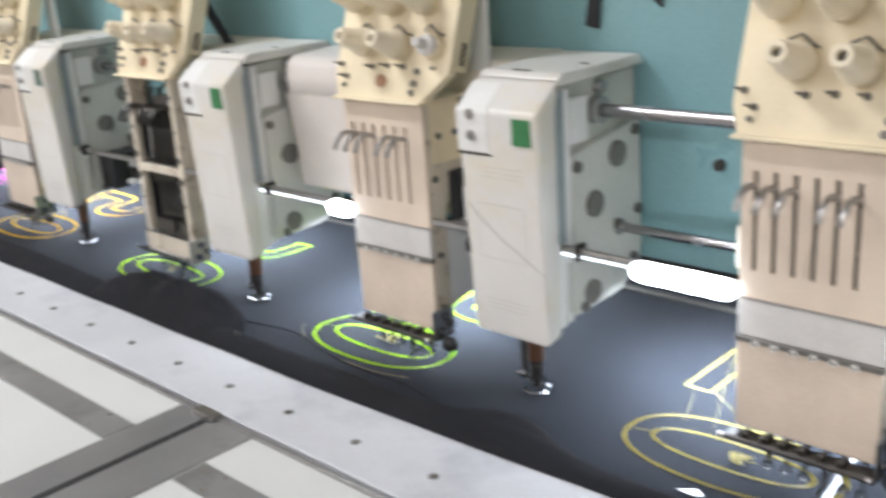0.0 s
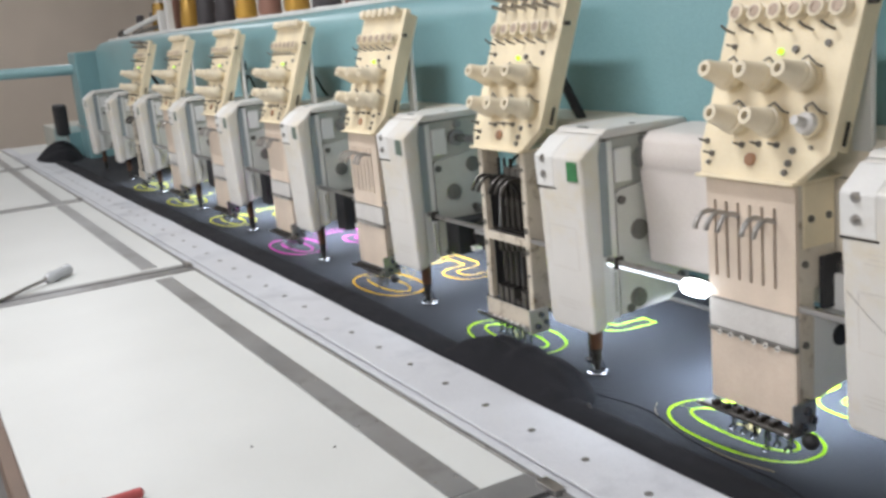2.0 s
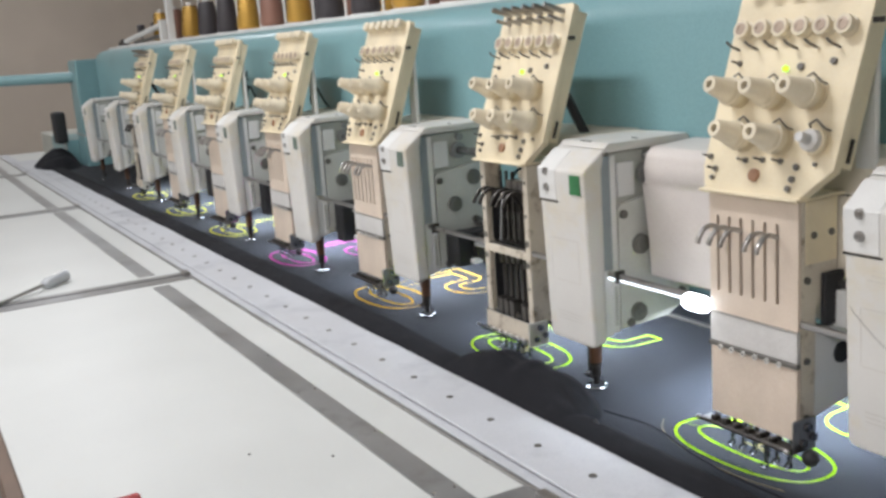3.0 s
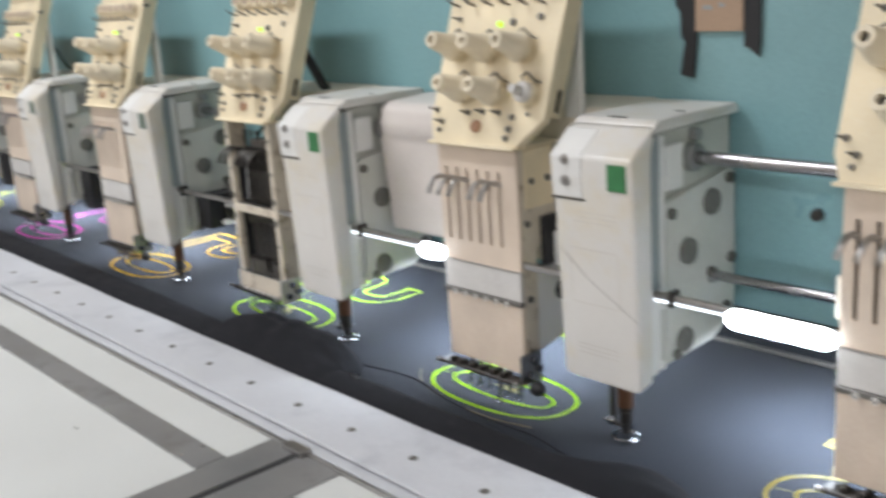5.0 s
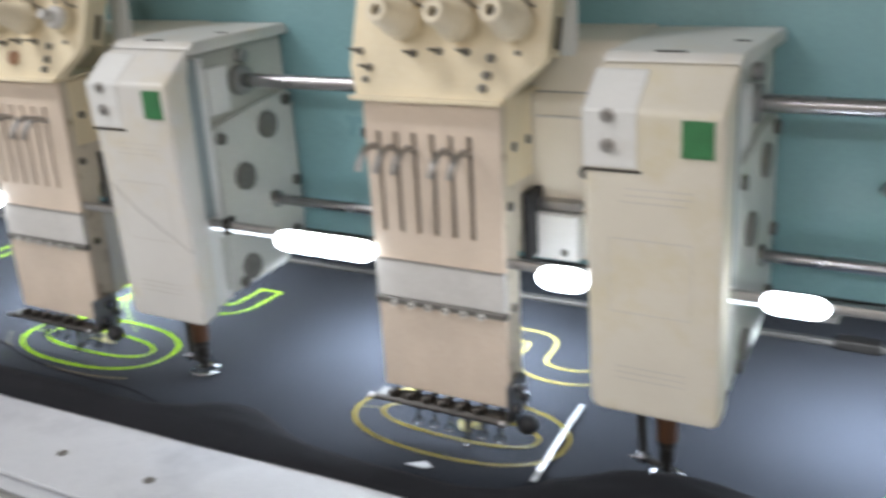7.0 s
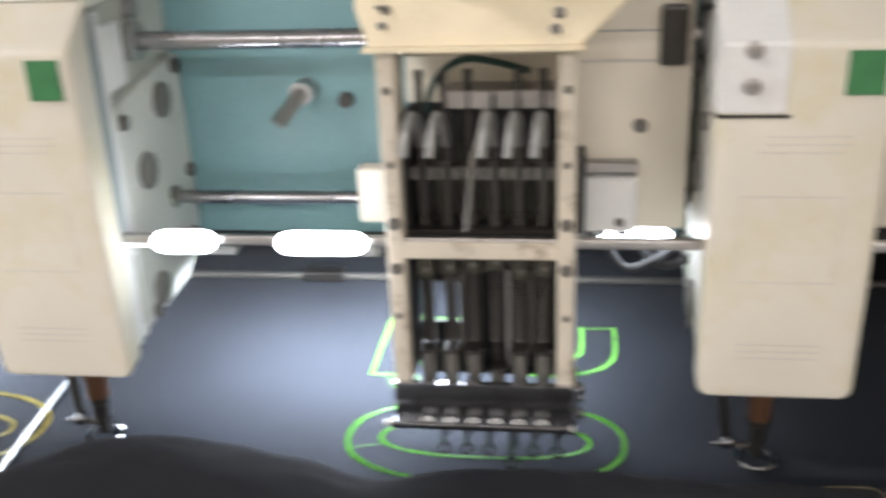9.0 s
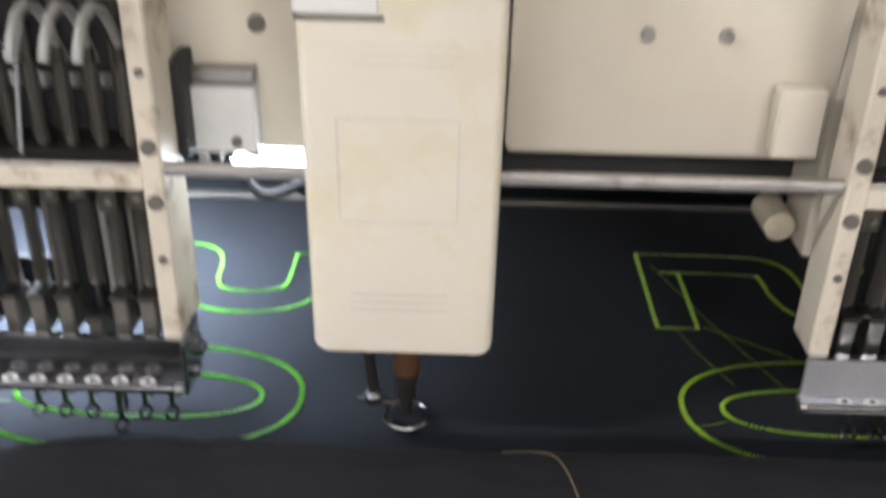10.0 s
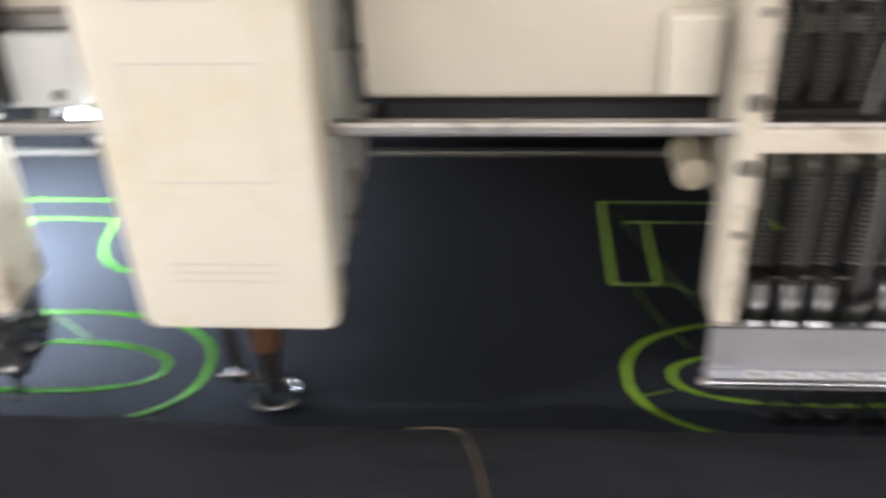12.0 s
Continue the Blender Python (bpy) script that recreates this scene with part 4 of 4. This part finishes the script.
def roll_shape(x):
    """Where the rolled border ends over the panel, and how high it stands."""
    x += 0.033 / (1 + math.exp(-(x - 0.66) / 0.02))
    n = noise.noise((x * 3.1, 4.0, 0)) * 0.6 + noise.noise((x * 9.0, 1.0, 0)) * 0.3
    right = 1 / (1 + math.exp(-(x - 0.540) / 0.020))
    left = 1 / (1 + math.exp((x + 0.55) / 0.08))
    edge = -0.062 + 0.012 * n + 0.039 * right + 0.012 * left + 0.018 * bell(x, 0.65, 0.10) + 0.030 * bell(x, 0.245, 0.055) - 0.008 * bell(x, 0.812, 0.035)
    high = 0.009 + 0.004 * n + 0.015 * right + 0.002 * left + 0.011 * bell(x, 0.635, 0.10) + 0.004 * bell(x, 0.245, 0.06) - 0.007 * bell(x, 0.812, 0.038) + 0.004 * bell(x, 0.92, 0.07)
    return edge, max(0.004, high)


def heap_shape(x):
    u = (x + 0.303) / 0.145
    if abs(u) >= 1:
        return -0.09, 0.0
    n = noise.noise((x * 9, 7.0, 0))
    body = (1 - u * u) ** 0.65
    lean = 0.5 + 0.5 * u
    return -0.080 + (0.052 + 0.030 * lean) * body ** 0.7 + 0.006 * n, (0.037 - 0.008 * lean) * body + 0.006 * n * body


def ridge_point(shape, x, u, rough, fold):
    """A place on a ridge of cloth: u runs from its front line over the top to its back edge."""
    edge, high = shape(x)
    front = -0.1075 + 0.0165 / (1 + math.exp(-(x - 0.25) / 0.10)) - 0.004 * noise.noise((x * 5, 9, 0))
    y = front + (edge - front) * u
    body = math.sin(min(1.0, u / 0.62) * math.pi / 2) ** 0.75 if u < 0.62 else math.cos((u - 0.62) / 0.38 * math.pi / 2) ** 0.6
    z = high * body
    z *= 1 + rough * noise.noise((x * 14, y * 60, 0.3)) + 0.8 * rough * noise.noise((x * 40 + y * 60, y * 90, 2))
    z *= 1 + fold * math.sin(70 * x + 45 * y + 5 * noise.noise((x * 11, y * 9, 6)))
    return Vector((x, y, max(z, -0.0005) + 0.0045 * (1 - u) ** 0.5))


def draped(shape, x0, x1, step, rows, rough, fold):
    """A soft ridge of cloth along the border: rises from its front line, leans back and drops steeply behind."""
    bm = B()
    grid = [[bm.verts.new(ridge_point(shape, x, i / rows, rough, fold)) for i in range(rows + 1)] for x in np.arange(x0, x1, step)]
    for a, b in zip(grid, grid[1:]):
        for i in range(rows):
            bm.faces.new((a[i], b[i], b[i + 1], a[i + 1]))
    return bm


ROLL = (0.09, 0.03)


def cloth():
    t = thing("dark_cloth", "dark charcoal jersey cloth with neon embroidery and rolled black border", "cloth")
    bm = B()
    xs, ys = np.arange(-4.3, 1.95, 0.02), np.linspace(-0.092, 0.400, 34)
    grid = [[bm.verts.new((x, y, 0.0007 * noise.noise((x * 8, y * 8, 5)))) for y in ys] for x in xs]
    for a, b in zip(grid, grid[1:]):
        for i in range(len(ys) - 1):
            bm.faces.new((a[i], b[i], b[i + 1], a[i + 1]))
    part("jersey_sheet", bm, CLOTH, t, smooth=True)
    part("rolled_border", draped(roll_shape, -4.3, 1.95, 0.008, 22, *ROLL), SEAM, t, "black cloth rolled along the border", True)
    part("bunched_cloth", draped(heap_shape, -0.446, -0.160, 0.004, 34, 0.13, 0.06), SEAM, t, "heap of bunched black cloth", True)
    colours = {-6: LEMON, -5: LEMON, -4: LEMON, -3: PINK, -2: AMBER, -1: LIME, 0: LIME, 1: STRAW, 2: LEAF, 3: OLIVE}
    shift = {-3: 0.03, -2: 0.038, -1: 0.006, 0: -0.003, 1: -0.0265, 2: -0.0575, 3: -0.0905}
    rng = random.Random(5)
    # the middle line of the figure two, lying on its side
    spine = [(-0.083, 0.086), (-0.083, 0.1735), (-0.030, 0.1735), (-0.002, 0.171), (0.003, 0.150), (0.003, 0.130), (0.012, 0.111), (0.034, 0.104),
             (0.060, 0.106), (0.080, 0.118), (0.0815, 0.150), (0.081, 0.173)]
    spine = [Vector((*p, 0)) for p in spine]
    spine = [spine[0], spine[1]] + smoothed(spine[1:], 3)[1:]
    for k, mat in colours.items():
        cx, cy = k * PITCH + shift.get(k, 0.02), 0.0315 if k > 1 else 0.0225
        for name, rx, ry, w in (("zero_outer_outline", 0.0960, 0.0505, 0.0034), ("zero_inner_outline", 0.0725, 0.0215, 0.0030)):
            pts = []
            for i in range(96):
                a = 2 * math.pi * i / 96
                c, s = math.cos(a), math.sin(a)
                pts.append((cx + rx * math.copysign(abs(c) ** 0.86, c), cy + ry * math.copysign(abs(s) ** 0.86, s)))
            part(name, stitched(B(), pts, w, 0.0012, True, rng), mat, t, "raised satin-stitched oval outline")
        # outline of the two: both sides of its stroke and its ends
        left, right = [], []
        line = [Vector((p[0], p[1], 0)) for p in spine]
        for i, p in enumerate(line):
            a, b = line[max(0, i - 1)], line[min(len(line) - 1, i + 1)]
            d1 = (p - a).normalized() if i else (b - p).normalized()
            d2 = (b - p).normalized() if i < len(line) - 1 else d1
            d = (d1 + d2).normalized()
            side = Vector((-d.y, d.x, 0)) * 0.0135 / max(0.5, d.dot(d1))
            left.append(p + side), right.append(p - side)
        loop = [(cx + 0.0 + q.x, 0.030 + q.y + 0.002) for q in left + right[::-1]]
        part("two_outline", stitched(B(), loop, 0.0031, 0.0011, True, rng), mat, t, "raised satin-stitched outline of a figure two")
        for a, b in (((-0.086, 0.118), (-0.060, 0.054)), ((-0.066, 0.118), (0.02, 0.056)), ((-0.088, 0.20), (-0.03, 0.052)), ((-0.094, 0.012), (-0.072, 0.020))):
            p, q = Vector((cx + a[0], a[1], 0.0022)), Vector((cx + b[0], b[1], 0.0016))
            part("jump_thread", tube(B(), [p, p.lerp(q, 0.5) + Vector((rng.uniform(-0.004, 0.004), 0, 0.0006)), q], 0.00018, 4), mat, t)
        if k not in (-1, 0, 1):
            continue
        pts = [Vector((cx + 0.01, cy, 0.002))]
        for _ in range(26):
            away = Vector((cx + 0.012, cy, 0.003)) - pts[-1]
            pts.append(pts[-1] + away * 0.35 + Vector((rng.uniform(-0.014, 0.014), rng.uniform(-0.009, 0.009), rng.uniform(-0.0015, 0.003))))
            pts[-1].z = max(0.001, pts[-1].z)
        part("thread_tangle", tube(B(), smoothed(pts, 2), 0.0005, 4), STRAW if k in (0, 1, -1) else mat, t, "tangle of loose thread ends")
    # a loose pale thread on the cloth, and the panel's seam
    bm = B()
    over = [(1.054, 0.84), (1.064, 0.85), (1.073, 0.83), (1.0795, 0.74), (1.0845, 0.60), (1.0885, 0.43), (1.092, 0.25), (1.095, 0.08)]
    pts = smoothed([ridge_point(roll_shape, x, u, *ROLL) + Vector((0, 0, 0.0006)) for x, u in over], 2)
    tube(bm, pts, 0.0003, 5)
    part("loose_thread", bm, TWINE, t, "single loose straw-coloured thread")
    bm = B()
    pts = smoothed([(-0.17, -0.042, 0.008), (-0.10, -0.02, 0.004), (-0.03, -0.044, 0.006), (0.05, -0.052, 0.006), (0.11, -0.046, 0.005), (0.16, -0.060, 0.006), (0.22, -0.070, 0.006)], 3)
    tube(bm, pts, 0.0009, 6)
    part("seam_cord", bm, SEAM, t, "black seam cord along the cloth")
    bm = B()
    pts = smoothed([(-0.118, 0.004, 0.0012), (-0.098, -0.018, 0.0014), (-0.055, -0.034, 0.0016), (0.0, -0.041, 0.0014), (0.052, -0.040, 0.0014), (0.090, -0.030, 0.0014)], 3)
    tube(bm, pts, 0.0004, 5)
    part("basting_thread", bm, TWINE, t, "dull thread basted beside an oval")
    return t


frame_thing = embroidery_frame()
cloth_thing = cloth()


def white_strip():
    t = thing("plastic_strip", "glossy white plastic strip lying across the cloth", "strip")
    bm = B()
    m = Matrix.Translation((0.512, 0.025, 0.0025)) @ Matrix.Rotation(radians(95), 4, "Z")
    slab(bm, [(-0.058, -0.0020), (0.066, -0.0017), (0.066, 0.0017), (-0.058, 0.0020)], 0.0, 0.0008, m)
    part("strip_body", bm, CLEAR, t)
    for u in (-0.046, -0.028, -0.006, 0.017, 0.036):
        part("strip_band", slab(B(), [(u - 0.004, -0.0021), (u + 0.004, -0.0021), (u + 0.004, 0.0021), (u - 0.004, 0.0021)], 0.0008, 0.0012, m), HUB, t, "dull grey band")
    return t


strip_thing = white_strip()


def paper_scrap():
    t = thing("paper_scrap", "small torn white paper scrap lying on the cloth", "paper scrap")
    bm = B()
    slab(bm, [(-0.011, -0.003), (0.004, -0.0055), (0.011, -0.002), (0.003, 0.0045)], 0.0009, 0.0014, Matrix.Translation((0.426, -0.044, 0)) @ Matrix.Rotation(radians(8), 4, "Z"))
    part("torn_paper", bm, CLEAR, t)
    return t


scrap_thing = paper_scrap()


def cloth_clip():
    t = thing("cloth_clip", "small bright metal clip holding the bunched cloth", "clip")
    bm = box(B(), -0.009, 0.009, -0.0025, 0.0025, 0.0105, 0.0120, 0.0006, 1)
    tube(bm, [(-0.008, 0.0, 0.0120), (-0.003, 0.0, 0.0140), (0.004, 0.0, 0.0130)], 0.0009, 6)
    clip = part("spring_clip", bm, STEEL, t, smooth=True)
    clip.matrix_basis = pose(-0.137, -0.078, 0.0, 0, 0, -20)
    return t


clip_thing = cloth_clip()


# ---- small things ----
def thread_cone(x, y, z, mat, label):
    t = thing("thread_cone", label, "thread cone", "thread cones on the rack", pose(x, y, z))
    bm = B()
    turned(bm, ((0, 0.030), (0.004, 0.034), (0.012, 0.036), (0.10, 0.027), (0.108, 0.024)), (0, 0, 0.006), (0, 0, 1), 20)
    part("wound_thread", bm, mat, t, smooth=True)
    bm = B()
    turned(bm, ((0, 0.036), (0.006, 0.036), (0.0065, 0.014), (0.125, 0.010), (0.128, 0.007)), (0, 0, 0), (0, 0, 1), 16)
    part("spool", bm, PALE, t, smooth=True)
    part("cone_pin", rod(B(), (0.050, 0.02, 0.0), (0.050, 0.02, 0.21), 0.0035, 8), PALE, t, "pale upright pin beside the cone", True)
    return t


rng = random.Random(11)
kinds = [(GOLD, "shiny gold thread cone standing on the beam"), (DUSK, "black thread cone standing on the beam"),
         (ROSE, "copper brown thread cone standing on the beam")]
for i in range(30):
    mat, label = kinds[(0, 1, 2, 1, 0, 2, 1, 0, 1, 2)[i % 10]]
    thread_cone(-3.35 + i * 0.105, 0.295 + (0.11 if i % 2 else 0.0), 0.512, mat, label)


def rack_arm():
    t = thing("thread_rack_end", "white tubular end of the thread rack on the beam", "rack")
    part("rack_bar", tube(B(), [(-3.76, 0.24, 0.532), (-3.14, 0.24, 0.572)], 0.011, 8), PALE, t, smooth=True)
    part("rack_brace", tube(B(), [(-3.62, 0.245, 0.522), (-3.14, 0.245, 0.536)], 0.007, 8), BOLT, t, "dull steel brace", True)
    for x, high in ((-3.12, 0.59), (-3.0, 0.72)):
        part("rack_post", box(B(), x - 0.014, x + 0.014, 0.228, 0.252, 0.512, high, 0.002, 1), PALE, t)
    for x, y, z in ((-3.72, 0.30, 0.560), (-3.48, 0.30, 0.560)):
        peg = turned(B(), ((0, 0.010), (0.004, 0.016), (0.034, 0.016), (0.038, 0.010)), (x, y, z), (0, 0, 1), 12)
        rod(peg, (x, y, 0.512), (x, y, z), 0.004, 8)
        part("guide_peg", peg, DUSK, t, "dark thread guide on a pin", True)
    part("bar_clamp", turned(B(), ((0, 0.010), (0.006, 0.020), (0.040, 0.020), (0.046, 0.012)), (-3.84, 0.24, 0.523), (1, 0, 0.05), 12), DARK, t, "dark clamp at the bar's end", True)
    part("rack_base", box(B(), -3.88, -2.97, 0.222, 0.32, 0.512, 0.516, 0.001, 1), PALE, t)
    return t


rack_arm()


def far_frame():
    t = thing("machine_end_frame", "turquoise end frame of the machine with a long pipe", "machine frame")
    part("end_post", box(B(), -4.15, -3.97, 0.05, 0.50, FLOOR, 0.47, 0.01), TEAL, t)
    part("end_pipe", rod(B(), (-4.9, -1.6, 0.425), (-4.05, 0.10, 0.395), 0.024, 14), TEAL, t, "turquoise painted pipe", True)
    part("end_motor", box(B(), -4.24, -4.15, -0.045, 0.010, 0.10, 0.245, 0.015), BLACK, t, "black motor cover")
    part("end_box", box(B(), -4.62, -4.16, 0.0, 0.46, -0.004, 0.112, 0.006), TEAL, t, "low turquoise box on the table end")
    part("end_plate", box(B(), -5.15, -4.63, 0.02, 0.44, -0.004, 0.105, 0.006), GREENISH, t, "low grey-green box on the table end")
    return t


far_frame()


def cloth_pile():
    """A heap of black cloth left on the table at the machine's end."""
    bm = B()
    grid = []
    for i in range(31):
        row = []
        for j in range(23):
            u, v = i / 15 - 1, j / 11 - 1
            r = min(1.0, math.hypot(u, v))
            x, y = -4.17 + 0.25 * u, -0.055 + 0.10 * v
            h = (0.075 + 0.03 * u) * (math.cos(r * math.pi / 2) ** 0.8) if r < 1 else 0.0
            h *= 1 + 0.35 * noise.noise((x * 11, y * 11, 3)) + 0.2 * noise.noise((x * 30, y * 30, 5))
            row.append(bm.verts.new((x, y, h - 0.003)))
        grid.append(row)
    for a, b in zip(grid, grid[1:]):
        for j in range(22):
            bm.faces.new((a[j], b[j], b[j + 1], a[j + 1]))
    t = thing("cloth_pile", "crumpled heap of black cloth on the table end", "cloth")
    part("crumpled_cloth", bm, SEAM, t, smooth=True)
    return t


cloth_pile()


def cable_loop(k):
    x = k * PITCH - 0.14
    t = thing("cable_loop", "dark green cable looped behind a tension board", "cable", "cable loops")
    for i in range(3):
        bm = B()
        pts = smoothed([(x + 0.075, 0.128, 0.40 - 0.01 * i), (x + 0.10, 0.11, 0.385), (x + 0.125 + 0.012 * i, 0.10, 0.355), (x + 0.115, 0.105, 0.322),
                        (x + 0.09 + 0.01 * i, 0.11, 0.345), (x + 0.105, 0.12, 0.37), (x + 0.15, 0.118, 0.335), (x + 0.165, 0.122, 0.322)], 2)
        tube(bm, pts, 0.0028, 6)
        part("cable", bm, CABLE, t, smooth=True)
    return t


for k in (-4, -3):
    cable_loop(k)


def hanging_strap():
    t = thing("hanging_strap", "two black straps with a brown card on the beam", "strap")
    flat = Matrix(((1, 0, 0, 0), (0, 0, 1, 0), (0, 1, 0, 0), (0, 0, 0, 1)))
    torn = [(0.157, 0.339), (0.172, 0.336), (0.1755, 0.372), (0.1725, 0.410), (0.173, 0.47), (0.150, 0.47), (0.1515, 0.405), (0.157, 0.399), (0.1585, 0.374), (0.1625, 0.371)]
    part("strap", slab(B(), torn, 0.1335, 0.1362, flat), BLACK, t, "torn black strap with a bent end")
    torn = [(0.2265, 0.366), (0.232, 0.365), (0.2415, 0.357), (0.243, 0.37), (0.2435, 0.47), (0.2255, 0.47)]
    part("strap", slab(B(), torn, 0.1335, 0.1362, flat), BLACK, t)
    card = part("card", box(B(), 0.1745, 0.2255, 0.1330, 0.1362, 0.380, 0.455), CARD, t, "plain brown card")
    for x, z, w in ((0.188, 0.402, 0.009), (0.188, 0.412, 0.010), (0.203, 0.404, 0.005)):
        part("print_bar", box(B(), x - w / 2, x + w / 2, 0.1326, 0.1331, z - 0.002, z + 0.002), SHADE, card)
    return t


hanging_strap()


def stray_thread(points, label):
    t = thing("stray_thread", label, "thread")
    part("thread", tube(B(), smoothed(points, 2), 0.0002, 5), BOLT, t)
    return t


stray_thread([(0.137, -0.0288, 0.199), (0.164, -0.0279, 0.175), (0.194, -0.0271, 0.157), (0.2225, -0.0265, 0.140)], "thin dark thread stuck across a pale grey cover")
stray_thread([(0.4700, -0.0235, 0.233), (0.4590, -0.010, 0.224), (0.4510, -0.0015, 0.204), (0.4455, -0.0012, 0.176)], "thin dark thread hanging over a slotted peach cover")


def dangling_wires():
    t = thing("dangling_wires", "black wires hanging under the lamp rail", "cable")
    for pts in ([(0.976, 0.070, 0.1475), (0.979, 0.070, 0.134), (0.984, 0.070, 0.120), (0.994, 0.070, 0.112), (1.008, 0.071, 0.117), (1.024, 0.074, 0.126), (1.045, 0.078, 0.140)],
                [(0.990, 0.074, 0.1475), (1.000, 0.074, 0.132), (1.010, 0.076, 0.116), (1.022, 0.078, 0.111), (1.040, 0.080, 0.120), (1.055, 0.082, 0.140)],
                [(0.982, 0.066, 0.1470), (0.990, 0.068, 0.140), (1.000, 0.070, 0.134), (1.010, 0.072, 0.130)]):
        part("wire", tube(B(), smoothed(pts, 2), 0.0032, 8), BLACK, t, smooth=True)
    part("plug", box(B(), 0.957, 0.966, 0.064, 0.078, 0.133, 0.1470, 0.002), CHROME, t, "shiny metal plug")
    part("plug", box(B(), 0.966, 0.972, 0.062, 0.076, 0.135, 0.1470, 0.002), DARK, t)
    return t


dangling_wires()


def belt_drive(k, low):
    x = k * PITCH + 0.2235
    t = thing("belt_drive", "black box put in for the dark void under the beam", "drive", "belt drives")
    # black block put in where the void beside the side plate lies in darkness
    part("drive_box", box(B(), x, x + 0.040, 0.030, 0.134, low, 0.1470, 0.004), BLACK, t)
    part("drive_pulley", turned(B(), ((0, 0.022), (0.004, 0.024), (0.012, 0.024), (0.014, 0.018)), (x + 0.040, 0.078, low + 0.028), (1, 0, 0), 20), DARK, t, smooth=True)
    part("drive_pin", box(B(), x + 0.040, x + 0.052, 0.050, 0.066, low + 0.004, low + 0.012, 0.002), PALE, t)
    return t


for k in (-5, -4, -3, -2):
    belt_drive(k, 0.094 if k == -2 else 0.070)


def bobbin_motor():
    t = thing("small_motor", "small cream cylindrical motor under the head arm", "motor")
    part("motor_can", turned(B(), ((0, 0.0065), (0.0015, 0.0090), (0.03, 0.0095), (0.031, 0.006)), (1.2915, 0.075, 0.0985), (0, 1, 0), 20), KNOB, t, smooth=True)
    part("motor_block", box(B(), 1.3035, 1.330, 0.066, 0.11, 0.084, 0.146, 0.003), BEIGE, t)
    return t


bobbin_motor()


def screwdriver():
    t = thing("screwdriver", "screwdriver with a milky clear handle lying on the table", "screwdriver")
    a, b = Vector((-1.530, -0.432, 0.010)), Vector((-1.355, -0.62, -0.001))
    d = b - a
    part("handle", turned(B(), ((0, 0.008), (0.004, 0.012), (0.03, 0.011), (0.062, 0.013), (0.072, 0.009), (0.076, 0.005)), a, d, 14), CLEAR, t, smooth=True)
    part("shaft", rod(B(), a + d.normalized() * 0.074, b, 0.0038), STEEL, t, smooth=True)
    return t


screwdriver()


def red_pen():
    t = thing("red_pen", "red plastic pen lying on the table", "pen")
    part("barrel", turned(B(), ((0, 0.003), (0.003, 0.0058), (0.10, 0.0062), (0.105, 0.005)), (-0.318, -0.552, 0.0024), (0.05, -1, 0), 12), RED, t, smooth=True)
    part("cap", turned(B(), ((0, 0.0066), (0.035, 0.0068), (0.037, 0.005)), (-0.3135, -0.641, 0.0030), (0.05, -1, 0), 12), RED, t, smooth=True)
    return t


red_pen()


def crumbs():
    bm = B()
    r = random.Random(3)
    for x, y in ((-0.366, -0.418), (-0.300, -0.342), (-0.645, -0.302), (-0.444, -0.294), (-0.277, -0.295), (-0.445, -0.270)):
        turned(bm, ((0, 0.0016), (0.0008, 0.0018), (0.0014, 0.001)), (x, y, -0.004), (r.uniform(-0.2, 0.2), 0, 1), 7)
    return tagged(part("lint_crumbs", bm, DARK), "dark crumbs of lint on the table", "crumbs", kind="stuff")


crumbs()


def tube_fixture(x, y, long):
    t = thing("ceiling_light", "white tube light under the ceiling", "ceiling light", "ceiling lights", pose(x, y, ROOF))
    part("housing", box(B(), -long / 2 - 0.02, long / 2 + 0.02, -0.075, 0.075, -0.05, 0.0, 0.006), CEIL, t)
    return t


for lx, ly, long, _ in LAMPS:
    tube_fixture(lx, ly, long)


# ---- what moves ----
TRAVEL = ((0.0, -0.040, -0.013), (0.5, -0.035, -0.015), (1.0, -0.036, -0.011), (1.5, -0.038, -0.004), (2.0, -0.034, -0.001), (2.5, -0.028, 0.0),
          (3.5, -0.018, 0.001), (4.5, -0.009, 0.0), (5.0, 0.0, 0.0), (5.5, 0.004, 0.003), (6.0, 0.013, 0.001), (6.5, 0.018, 0.001), (7.0, 0.023, 0.0),
          (8.0, 0.040, -0.005), (9.0, 0.055, -0.005), (9.5, 0.064, 0.004), (10.0, 0.076, -0.002), (10.5, 0.079, -0.003), (11.0, 0.083, 0.0),
          (11.5, 0.087, 0.002), (12.0, 0.097, 0.004))


def motions():
    for ob in (frame_thing, cloth_thing, strip_thing, scrap_thing, clip_thing):
        walk(ob, [(t, pose(x, y, 0)) for t, x, y in TRAVEL])
    # the working needle of each head strikes six times a second
    for k, head in heads.items():
        for ob in head.children:
            if "works" in ob:
                drop = 0.014 if ob.name.startswith("needle") else 0.010
                walk(ob, [(i / 12, pose(0, 0, -drop if i % 2 == 0 else 0.004)) for i in range(145)])


motions()
